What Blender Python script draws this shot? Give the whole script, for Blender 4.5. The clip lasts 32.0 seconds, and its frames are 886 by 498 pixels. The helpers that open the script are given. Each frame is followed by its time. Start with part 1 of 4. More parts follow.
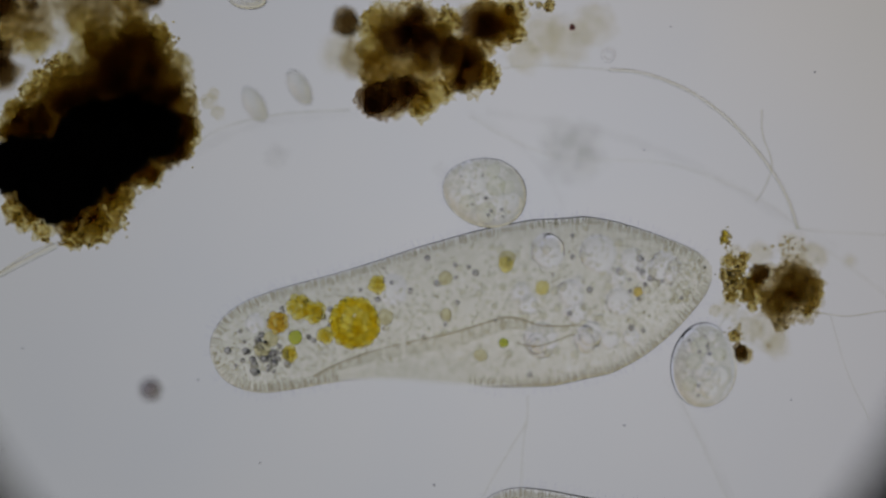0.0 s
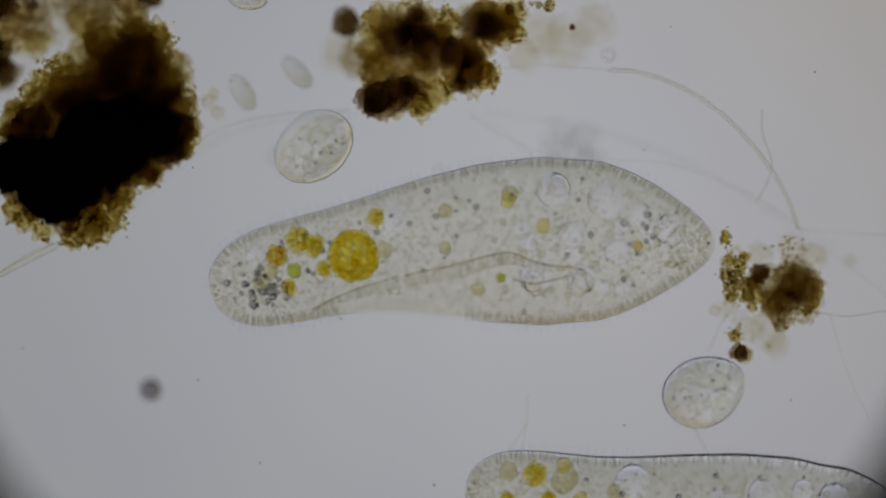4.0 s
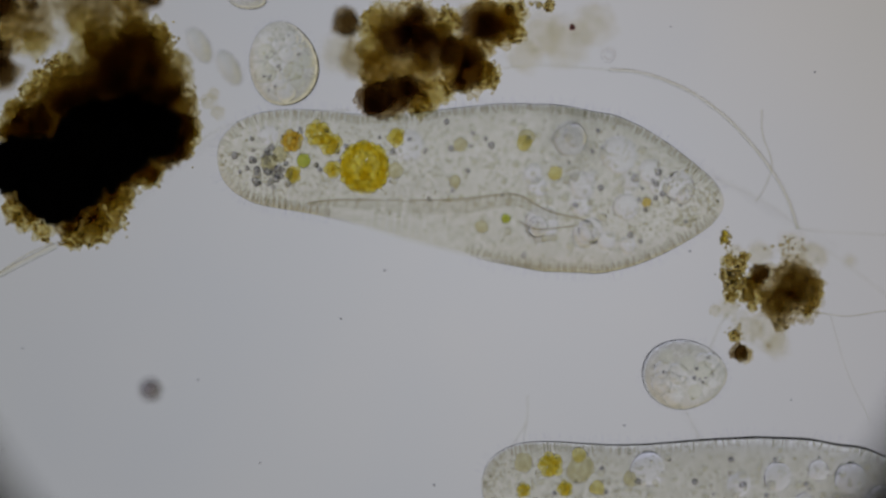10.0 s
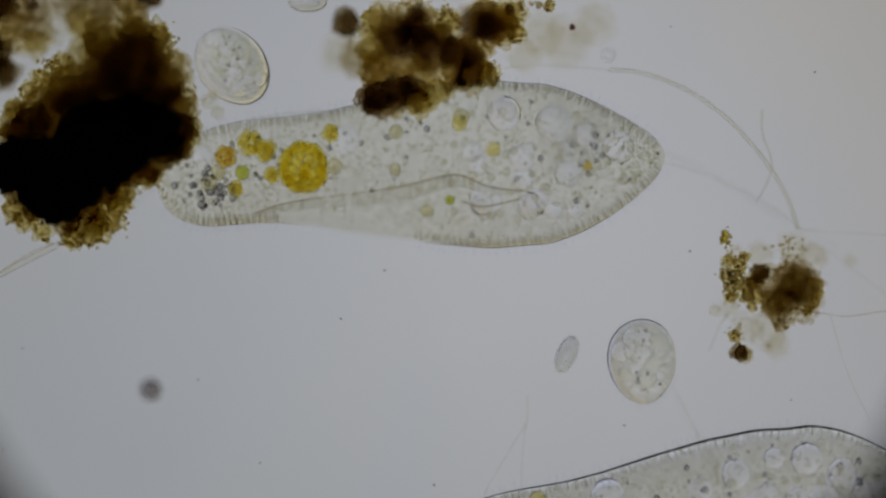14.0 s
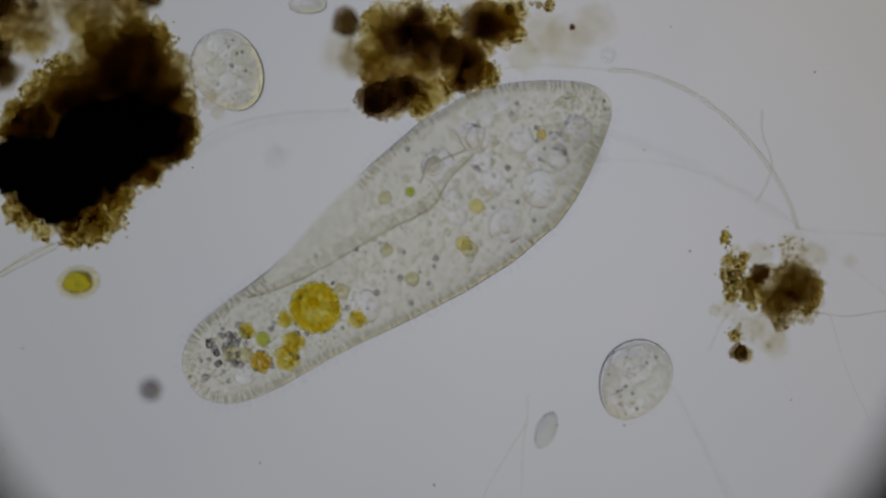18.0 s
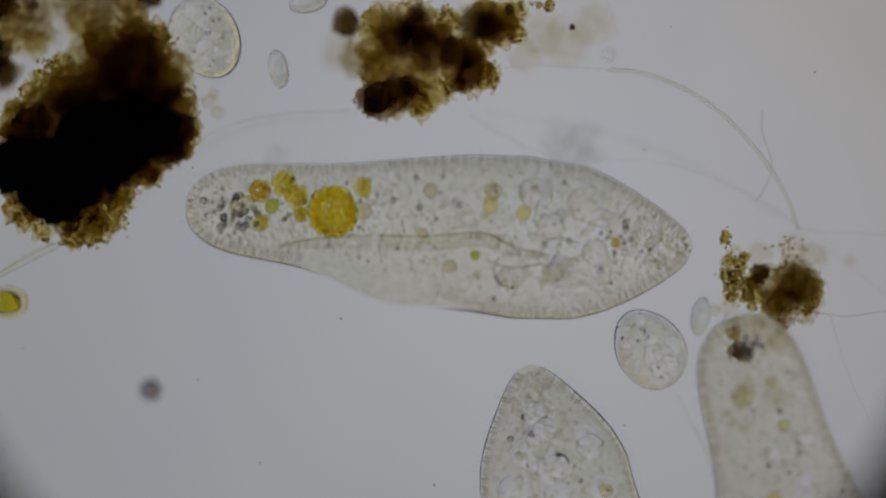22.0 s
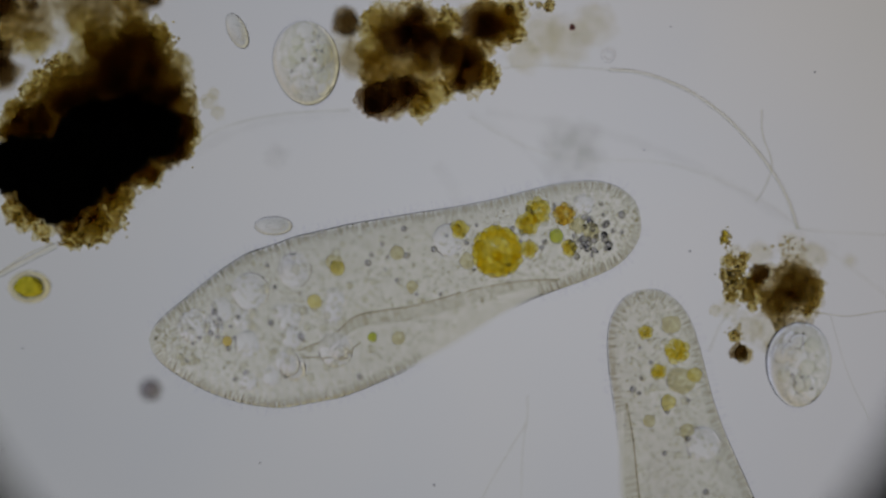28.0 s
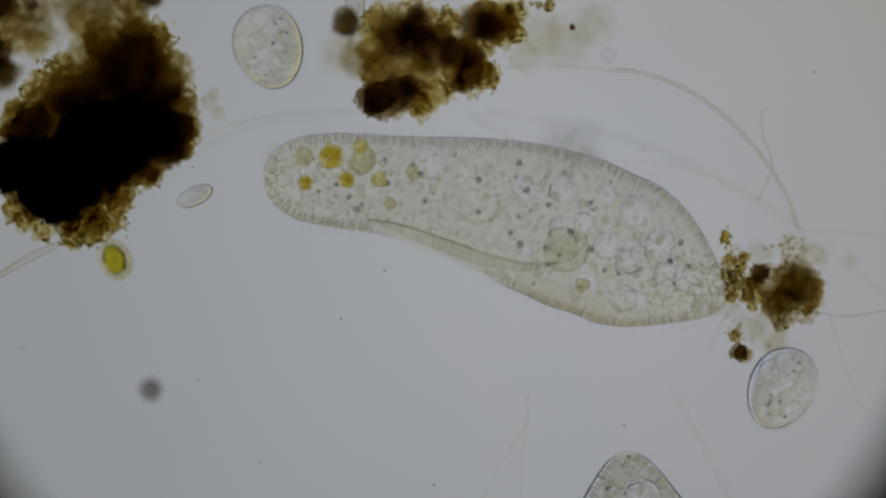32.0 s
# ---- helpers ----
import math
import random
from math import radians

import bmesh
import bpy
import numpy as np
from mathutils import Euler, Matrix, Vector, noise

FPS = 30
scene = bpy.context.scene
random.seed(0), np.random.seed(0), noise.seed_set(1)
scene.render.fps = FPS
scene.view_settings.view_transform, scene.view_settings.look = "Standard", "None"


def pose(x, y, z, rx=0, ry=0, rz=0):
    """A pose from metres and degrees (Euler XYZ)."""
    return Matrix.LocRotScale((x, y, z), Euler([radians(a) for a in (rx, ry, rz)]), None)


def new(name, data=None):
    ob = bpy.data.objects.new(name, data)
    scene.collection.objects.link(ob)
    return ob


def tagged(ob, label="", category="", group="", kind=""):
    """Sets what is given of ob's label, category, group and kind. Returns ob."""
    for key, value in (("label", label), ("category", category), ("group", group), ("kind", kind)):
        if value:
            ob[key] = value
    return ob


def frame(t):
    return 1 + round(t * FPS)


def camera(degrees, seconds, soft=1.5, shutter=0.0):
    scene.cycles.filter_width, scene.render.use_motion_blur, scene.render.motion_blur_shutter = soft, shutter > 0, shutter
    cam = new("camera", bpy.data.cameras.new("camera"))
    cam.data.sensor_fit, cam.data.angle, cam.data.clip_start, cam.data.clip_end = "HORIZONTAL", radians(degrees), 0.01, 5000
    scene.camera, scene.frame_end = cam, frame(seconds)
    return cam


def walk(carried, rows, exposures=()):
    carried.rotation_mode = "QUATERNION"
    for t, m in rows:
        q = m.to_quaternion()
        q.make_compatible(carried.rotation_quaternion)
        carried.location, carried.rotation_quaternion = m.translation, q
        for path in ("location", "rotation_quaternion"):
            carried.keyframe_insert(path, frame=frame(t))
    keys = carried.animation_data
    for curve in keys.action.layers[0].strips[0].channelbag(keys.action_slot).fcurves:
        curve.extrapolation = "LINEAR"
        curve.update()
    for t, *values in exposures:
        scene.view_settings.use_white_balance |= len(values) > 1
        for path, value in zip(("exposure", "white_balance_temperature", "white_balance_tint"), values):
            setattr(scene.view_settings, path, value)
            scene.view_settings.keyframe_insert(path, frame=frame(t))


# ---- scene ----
# A drop of pond water between glass, seen straight down through a microscope.
# Modelled enlarged about 3,700 times: one millimetre here is 0.27 micrometres in the drop.
U = 0.001
VIEW = 8.0
EYE = 0.784 / math.tan(radians(VIEW / 2))
cam = camera(VIEW, 32.0, soft=2.5)
cam.data.dof.use_dof = True
cam.data.dof.focus_distance = EYE
cam.data.dof.aperture_fstop = 0.185
walk(cam, [(0.0, pose(0, 0, EYE)), (32.0, pose(0, 0, EYE))], exposures=[(0.0, 0.10, 6500, 10), (12.0, 0.10, 6500, 10), (14.5, 0.10, 6450, 7.5), (17.0, 0.0, 6500, 9.5), (30.0, 0.0, 6500, 10), (31.0, 0.0, 6450, 7.5), (32.0, 0.0, 6450, 6.5)])
scene.cycles.max_bounces = scene.cycles.transmission_bounces = 24
scene.cycles.transparent_max_bounces = 160


def at(x, y, z=0.0):
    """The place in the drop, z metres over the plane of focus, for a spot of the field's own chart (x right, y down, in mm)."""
    k = U * (EYE - z) / EYE
    return Vector(((x - 784) * k, (441 - y) * k, z))


# ---- light: the lit condenser lens under the slide, dim room above ----
LAMP_Z, LAMP_R = -6.0, 2.9
world = bpy.data.worlds.new("dim_room")
scene.world = world
world.use_nodes = True
world.node_tree.nodes["Background"].inputs[0].default_value = (0.9, 0.95, 1.0, 1)
world.node_tree.nodes["Background"].inputs[1].default_value = 0.012


# ---- materials ----
def material(name):
    m = bpy.data.materials.new(name)
    m.use_nodes = True
    m.node_tree.nodes.clear()
    return m, m.node_tree.nodes, m.node_tree.links


def mottle(n, l, low, high, fine, coarse, lo=0.35, hi=0.65, rest=False):
    """A colour between low and high that varies at two scales (cycles a metre)."""
    co = n.new("ShaderNodeAttribute" if rest else "ShaderNodeTexCoord")
    if rest:
        co.attribute_name = "rest"
    where = co.outputs["Vector" if rest else "Object"]
    a, b = n.new("ShaderNodeTexNoise"), n.new("ShaderNodeTexNoise")
    a.inputs["Scale"].default_value, b.inputs["Scale"].default_value = fine, coarse
    a.inputs["Detail"].default_value, b.inputs["Detail"].default_value = 3, 4
    mid = n.new("ShaderNodeMix")
    mid.inputs["Factor"].default_value = 0.5
    ramp = n.new("ShaderNodeMapRange")
    ramp.inputs["From Min"].default_value, ramp.inputs["From Max"].default_value = lo, hi
    mix = n.new("ShaderNodeMix")
    mix.data_type = "RGBA"
    mix.inputs[6].default_value, mix.inputs[7].default_value = (*low, 1), (*high, 1)
    l.new(where, a.inputs["Vector"])
    l.new(where, b.inputs["Vector"])
    l.new(a.outputs["Fac"], mid.inputs[2])
    l.new(b.outputs["Fac"], mid.inputs[3])
    l.new(mid.outputs[0], ramp.inputs["Value"])
    l.new(ramp.outputs["Result"], mix.inputs["Factor"])
    return mix.outputs[2]


def jelly(name, low, high, ior, fine=160, coarse=25, lo=0.35, hi=0.65, rest=False):
    """Clear living matter that bends the light and takes a little of it; a skin at rest lets it straight through where it is thin."""
    m, n, l = material(name)
    out, bsdf = n.new("ShaderNodeOutputMaterial"), n.new("ShaderNodeBsdfRefraction")
    bsdf.inputs["IOR"].default_value, bsdf.inputs["Roughness"].default_value = ior, 0.0
    l.new(mottle(n, l, low, high, fine, coarse, lo, hi, rest), bsdf.inputs["Color"])
    if rest:
        thin, clear, mix = (n.new("ShaderNode" + k) for k in ("Attribute", "BsdfTransparent", "MixShader"))
        thin.attribute_name = "thin"
        clear.inputs["Color"].default_value = (*low, 1)
        l.new(thin.outputs["Fac"], mix.inputs[0])
        l.new(bsdf.outputs[0], mix.inputs[1])
        l.new(clear.outputs[0], mix.inputs[2])
        l.new(mix.outputs[0], out.inputs["Surface"])
    else:
        l.new(bsdf.outputs[0], out.inputs["Surface"])
    return m


def stain(name, low, high, solid=0.0, body=(0.05, 0.035, 0.015), fine=120, coarse=20, lo=0.35, hi=0.65, rest=False):
    """Thin brown or clear matter that light passes straight, with a share of solid matter."""
    m, n, l = material(name)
    out, clear, dull, mix = (n.new("ShaderNode" + k) for k in ("OutputMaterial", "BsdfTransparent", "BsdfDiffuse", "MixShader"))
    mix.inputs[0].default_value = solid
    dull.inputs["Color"].default_value = (*body, 1)
    l.new(mottle(n, l, low, high, fine, coarse, lo, hi, rest), clear.inputs["Color"])
    l.new(clear.outputs[0], mix.inputs[1])
    l.new(dull.outputs[0], mix.inputs[2])
    l.new(mix.outputs[0], out.inputs["Surface"])
    return m


def solid(name, low, high, fine=90, coarse=12):
    m, n, l = material(name)
    out, bsdf, bump, tex = (n.new("ShaderNode" + k) for k in ("OutputMaterial", "BsdfPrincipled", "Bump", "TexNoise"))
    tex.inputs["Scale"].default_value = 60
    bump.inputs["Distance"].default_value = 0.01
    bsdf.inputs["Roughness"].default_value = 0.85
    l.new(tex.outputs["Fac"], bump.inputs["Height"])
    l.new(bump.outputs[0], bsdf.inputs["Normal"])
    l.new(mottle(n, l, low, high, fine, coarse), bsdf.inputs["Base Color"])
    l.new(bsdf.outputs[0], out.inputs["Surface"])
    return m


def lamp_glow():
    """The condenser lens, brightest in the middle; its bright rim and tints are added to fringe the cells and tone the
    field.
    """
    m, n, l = material("lit_condenser_lens")
    out, em, co, ln, bright = (n.new("ShaderNode" + k) for k in ("OutputMaterial", "Emission", "TexCoord", "VectorMath", "ValToRGB"))
    ln.operation = "LENGTH"
    l.new(co.outputs["Object"], ln.inputs[0])

    def span(socket, low, high):
        rng = n.new("ShaderNodeMapRange")
        rng.inputs["From Min"].default_value, rng.inputs["From Max"].default_value = low, high
        l.new(socket, rng.inputs["Value"])
        return rng.outputs["Result"]

    def ramp(node, stops):
        for k, (place, colour) in enumerate(stops):
            e = node.color_ramp.elements[k] if k < 2 else node.color_ramp.elements.new(place)
            e.position, e.color = place, (*colour, 1)

    def across(way, stops):
        dot, tint = n.new("ShaderNodeVectorMath"), n.new("ShaderNodeValToRGB")
        dot.operation = "DOT_PRODUCT"
        dot.inputs[1].default_value = way
        l.new(co.outputs["Object"], dot.inputs[0])
        l.new(span(dot.outputs["Value"], -2.0, 2.0), tint.inputs["Fac"])
        ramp(tint, stops)
        return tint.outputs["Color"]

    # The rise past 2 m is added to brighten the edges of cells and vacuoles.
    ramp(bright, [(r / LAMP_R, (b, b, b)) for r, b in ((0.0, 0.408), (LAMP_R, 0.50), (1.6, 0.298), (2.05, 0.33), (2.4, 0.50))])
    l.new(span(ln.outputs["Value"], 0.0, LAMP_R), bright.inputs["Fac"])
    near = across((0.75, 0.66, 0), ((0.2, (0.950, 0.972, 1.012)), (0.85, (1.06, 0.972, 0.83)), (0.5, (0.966, 0.972, 1.015)), (0.62, (0.978, 0.972, 1.008))))
    # Made-up outer tints, reached only by bent rays: blue and yellow cell edges.
    far = across((-0.7, 0.7, 0), ((0.05, (0.86, 0.90, 1.10)), (0.95, (1.05, 0.98, 0.74)), (0.5, (0.96, 0.967, 0.98))))
    mix = n.new("ShaderNodeMix")
    mix.data_type = "RGBA"
    l.new(span(ln.outputs["Value"], 1.6, 2.2), mix.inputs["Factor"])
    l.new(near, mix.inputs[6])
    l.new(far, mix.inputs[7])
    l.new(mix.outputs[2], em.inputs["Color"])
    l.new(bright.outputs["Color"], em.inputs["Strength"])
    l.new(em.outputs[0], out.inputs["Surface"])
    return m


M_LAMP = lamp_glow()
M_SLIDE = jelly("slide_glass", (0.955, 0.965, 0.985), (0.998, 0.99, 0.988), 1.45, fine=3.5, coarse=1.0, lo=0.3, hi=0.7)
M_CORTEX = jelly("cell_cortex", (0.974, 0.970, 0.946), (0.998, 0.996, 0.982), 1.066, fine=150, coarse=22, rest=True)
M_CORTEX_B = jelly("cell_cortex_dull", (0.975, 0.97, 0.94), (0.999, 0.995, 0.975), 1.056, fine=140, coarse=18, rest=True)
M_PLASM = stain("cell_plasm", (0.910, 0.902, 0.842), (0.995, 0.991, 0.963), fine=340, coarse=60, lo=0.38, hi=0.6, rest=True)
M_THIN = stain("thin_plasm", (0.82, 0.81, 0.745), (0.985, 0.978, 0.945), fine=240, coarse=70, lo=0.4, hi=0.6)
M_SMALL = jelly("small_ciliate_cortex", (0.968, 0.967, 0.938), (0.997, 0.996, 0.98), 1.078, fine=170, coarse=30)
M_CLEAR = jelly("clear_vacuole", (0.99, 0.985, 0.98), (1, 1, 1), 1.045, fine=60, coarse=20)
M_BRIGHT = jelly("bright_vacuole", (0.985, 0.98, 0.96), (1, 1, 1), 1.035, fine=60, coarse=20)
M_CRYSTAL = jelly("dark_granule", (0.70, 0.71, 0.80), (0.96, 0.95, 0.93), 1.28)
M_FAT = jelly("pale_granule", (0.92, 0.915, 0.865), (0.995, 0.99, 0.96), 1.06)
M_AMBER = jelly("amber_food", (0.955, 0.90, 0.50), (0.995, 0.965, 0.68), 1.05)
M_GOLD = jelly("yellow_food", (0.935, 0.882, 0.525), (0.99, 0.966, 0.75), 1.04, fine=280, coarse=90, lo=0.41, hi=0.59)
M_GREEN = jelly("green_food", (0.74, 0.80, 0.28), (0.86, 0.88, 0.45), 1.09)
M_DULL = jelly("dull_food", (0.84, 0.815, 0.64), (0.975, 0.96, 0.86), 1.028, fine=280, coarse=90, lo=0.41, hi=0.59)
M_RUST = jelly("orange_granule", (0.91, 0.80, 0.43), (0.975, 0.90, 0.60), 1.08)
M_ROD = stain("trichocyst", (0.865, 0.856, 0.81), (0.955, 0.95, 0.92))
# The hairs' faint blue imitates the lilac halo outside the cells.
M_CILIA = stain("cilia", (0.968, 0.968, 0.985), (0.99, 0.99, 0.998))
M_FOLD = stain("groove_lip", (0.76, 0.735, 0.64), (0.89, 0.87, 0.79))
M_OVAL = jelly("small_oval_cell", (0.90, 0.905, 0.885), (0.98, 0.98, 0.965), 1.13)
M_ALGA = jelly("alga_wall", (0.86, 0.83, 0.66), (0.95, 0.93, 0.82), 1.06)
M_CHLORO = jelly("chloroplast", (0.72, 0.70, 0.16), (0.96, 0.92, 0.36), 1.11)
M_HUMUS = solid("black_humus", (0.010, 0.007, 0.004), (0.03, 0.02, 0.009))
M_BROWN = stain("brown_detritus", (0.855, 0.812, 0.675), (0.978, 0.963, 0.91), 0.003, fine=230, coarse=50)
M_DEEP = stain("black_brown_detritus", (0.80, 0.752, 0.585), (0.955, 0.937, 0.865), 0.003, fine=230, coarse=50)
M_OLIVE = stain("grey_brown_detritus", (0.862, 0.832, 0.75), (0.974, 0.963, 0.93), 0.003, fine=230, coarse=50)
M_BARK = stain("dark_brown_matter", (0.57, 0.51, 0.40), (0.77, 0.71, 0.58), 0.004, fine=230, coarse=50)
M_UMBRA = stain("olive_brown_matter", (0.725, 0.665, 0.50), (0.84, 0.79, 0.645), 0.004, fine=150, coarse=40)
M_CORE = stain("black_detritus_core", (0.70, 0.65, 0.575), (0.84, 0.795, 0.725), 0.006, fine=230, coarse=50)
M_RED = stain("dark_red_matter", (0.62, 0.45, 0.46), (0.82, 0.68, 0.66))
M_DARK = stain("dark_detritus", (0.735, 0.695, 0.645), (0.89, 0.865, 0.83), 0.004, fine=150, coarse=45)
M_MILK = jelly("milky_vacuole", (0.93, 0.93, 0.875), (0.98, 0.98, 0.945), 1.016)
M_UMBER = stain("amber_detritus", (0.86, 0.815, 0.63), (0.98, 0.964, 0.885), 0.003, fine=230, coarse=50)
M_GRAIN = jelly("amber_grain", (0.66, 0.58, 0.34), (0.95, 0.91, 0.72), 1.13)
M_PALE = stain("pale_mucus", (0.965, 0.957, 0.925), (0.995, 0.992, 0.98))
M_GHOST = stain("grey_mucus", (0.977, 0.977, 0.975), (0.998, 0.998, 0.996), fine=60, coarse=25, lo=0.42, hi=0.58)
M_FIBRE = jelly("clear_fibre", (0.965, 0.958, 0.90), (0.998, 0.995, 0.97), 1.075)
M_FAINT = stain("faint_fibre", (0.93, 0.93, 0.90), (0.98, 0.98, 0.96))
M_WISP = stain("thin_slime", (0.972, 0.972, 0.968), (0.997, 0.997, 0.996), fine=40, coarse=8)
M_VIGNETTE = solid("vignette_black", (0.012, 0.012, 0.013), (0.022, 0.022, 0.024))
M_MOTE = jelly("grey_mote", (0.84, 0.82, 0.83), (0.93, 0.92, 0.92), 1.06)


# ---- mesh helpers ----
def link(name, me, mat, parent=None, label=""):
    ob = new(name, me)
    if not me.materials:
        me.materials.append(mat)
    ob.parent = parent
    if label:
        ob["label"] = label
    return ob


def raw(name, verts, faces, smooth=True):
    me = bpy.data.meshes.new(name)
    me.from_pydata([tuple(v) for v in verts], [], [tuple(f) for f in faces])
    me.polygons.foreach_set("use_smooth", [smooth] * len(me.polygons))
    me.update()
    return me


def ball(level):
    bm = bmesh.new()
    bmesh.ops.create_icosphere(bm, subdivisions=level, radius=1.0)
    bm.verts.index_update()
    v = np.array([w.co[:] for w in bm.verts])
    f = np.array([[w.index for w in g.verts] for g in bm.faces])
    bm.free()
    return v, f


BALL1, BALL2, BALL3, BALL4 = ball(1), ball(2), ball(3), ball(4)
ROD = (np.array([(a, b, c) for c in (0.0, 1.0) for a, b in ((1, 0), (-0.5, 0.87), (-0.5, -0.87))], float),
       [(0, 1, 4, 3), (1, 2, 5, 4), (2, 0, 3, 5), (0, 2, 1), (3, 4, 5)])


def lumpy(shape, seed, amount, scale=1.3, fine=0.0):
    """The verts of a unit ball made uneven."""
    v = shape[0].copy()
    for i, p in enumerate(v):
        q = Vector(p) * scale + Vector((seed * 7.3, seed * 3.1, seed * 1.7))
        v[i] = p * (1 + amount * noise.noise(q) + fine * noise.noise(q * 3.7) + 0.5 * fine * noise.noise(q * 9.0))
    return v


def gather(name, shape, places):
    """One mesh of many copies of a small shape: places are (centre, size xyz, turn matrix or None)."""
    base, faces = np.array(shape[0]), shape[1]
    verts, out, k = [], [], 0
    for centre, size, turn in places:
        v = base * np.array(size)
        if turn is not None:
            v = v @ np.array(turn.to_3x3()).T
        verts.append(v + np.array(centre))
        out.extend([tuple(int(i) + k for i in f) for f in faces])
        k += len(base)
    return raw(name, np.concatenate(verts), out)


def any_turn(rng):
    return Euler([rng.uniform(0, 6.3) for _ in range(3)]).to_matrix()


def tube(points, radius, sides=8, taper=0.0):
    """Verts and faces of a thin closed tube along points."""
    pts = [Vector(p) for p in points]
    verts, faces = [], []
    for i, p in enumerate(pts):
        d = (pts[min(i + 1, len(pts) - 1)] - pts[max(i - 1, 0)]).normalized()
        a = d.cross(Vector((0, 0, 1)) if abs(d.z) < 0.9 else Vector((1, 0, 0))).normalized()
        b = d.cross(a)
        r = radius * (1 - taper * i / max(1, len(pts) - 1))
        for j in range(sides):
            w = 2 * math.pi * j / sides
            verts.append(p + a * (r * math.cos(w)) + b * (r * math.sin(w)))
    for i in range(len(pts) - 1):
        for j in range(sides):
            k = (j + 1) % sides
            faces.append((i * sides + j, (i + 1) * sides + j, (i + 1) * sides + k, i * sides + k))
    faces.append(tuple(range(sides)))
    faces.append(tuple(reversed(range((len(pts) - 1) * sides, len(pts) * sides))))
    return verts, faces


def bend(points, steps=10):
    """A smooth curve through points."""
    p = [Vector(q) for q in points]
    p = [p[0] * 2 - p[1]] + p + [p[-1] * 2 - p[-2]]
    out = []
    for i in range(1, len(p) - 2):
        for j in range(steps):
            u = j / steps
            a, b, c, d = p[i - 1], p[i], p[i + 1], p[i + 2]
            out.append(0.5 * ((2 * b) + (c - a) * u + (2 * a - 5 * b + 4 * c - d) * u * u + (3 * b - a - 3 * c + d) * u ** 3))
    return out + [p[-2]]


# ---- setting ----
def disc(name, radius, z, mat, thick, centre=(0, 0)):
    bm = bmesh.new()
    bmesh.ops.create_cone(bm, cap_ends=True, segments=96, radius1=radius, radius2=radius, depth=thick)
    me = bpy.data.meshes.new(name)
    bm.to_mesh(me)
    bm.free()
    ob = link(name, me, mat)
    ob.location = (centre[0], centre[1], z - thick / 2)
    return ob


lamp = disc("condenser_lens", LAMP_R, LAMP_Z, M_LAMP, 0.06, (0.28, 0.18))
tagged(lamp, "round glowing condenser lens under the glass slide", "lamp", kind="structure")


def add_vignette():
    """An unseen black ring added over the drop to darken the corners of the round field."""
    bm = bmesh.new()
    rings = []
    for r, z in ((0.842, 1.0), (1.2, 1.02), (1.2, 1.06), (0.846, 1.04)):
        rings.append([bm.verts.new((r * math.cos(k * math.pi / 64), r * math.sin(k * math.pi / 64), z)) for k in range(128)])
    for a in range(4):
        for k in range(128):
            q = (k + 1) % 128
            bm.faces.new((rings[a][k], rings[a][q], rings[(a + 1) % 4][q], rings[(a + 1) % 4][k]))
    bmesh.ops.recalc_face_normals(bm, faces=bm.faces)
    me = bpy.data.meshes.new("vignette_ring")
    bm.to_mesh(me)
    bm.free()
    ob = link("vignette_ring", me, M_VIGNETTE)
    ob.location = (-0.012, 0.103, 0)
    return tagged(ob, "unseen black ring added over the slide to darken the field's corners", "diaphragm", kind="structure")


add_vignette()


def slab(name, w, d, top, thick, mat):
    bm = bmesh.new()
    bmesh.ops.create_cube(bm, size=1.0)
    for v in bm.verts:
        v.co = (v.co.x * w, v.co.y * d, v.co.z * thick)
    bmesh.ops.bevel(bm, geom=bm.edges[:], offset=0.02, segments=2, affect="EDGES")
    me = bpy.data.meshes.new(name)
    bm.to_mesh(me)
    bm.free()
    ob = link(name, me, mat)
    ob.location = (0, 0, top - thick / 2)
    return ob


SLIDE_Z = -0.15
slide = tagged(slab("ground", 3.4, 2.6, SLIDE_Z, 0.2, M_SLIDE), "clear glass slide lit from below", "slide", kind="structure")
slide.visible_shadow = False


# ---- the big slipper-shaped cells ----
WIDE = ((0.0, 0), (0.0012, 13), (0.005, 27), (0.012, 40), (0.025, 54), (0.05, 71), (0.075, 80), (0.1, 85), (0.15, 90), (0.2, 92), (0.26, 95), (0.33, 104), (0.44, 124), (0.55, 141),
        (0.66, 149), (0.77, 140), (0.83, 120), (0.88, 98), (0.92, 77), (0.95, 59), (0.975, 41), (0.99, 25), (0.997, 13), (1.0, 0))


def half_width(u):
    for (a, p), (b, q) in zip(WIDE, WIDE[1:]):
        if u <= b:
            k = (u - a) / (b - a)
            return p + (q - p) * k
    return 0.0


def smooth_width(u):
    return sum(half_width(min(1, max(0, u + d * 0.012))) for d in (-1, 0, 1)) / 3 if 0.05 < u < 0.95 else half_width(u)


PARTS = 72


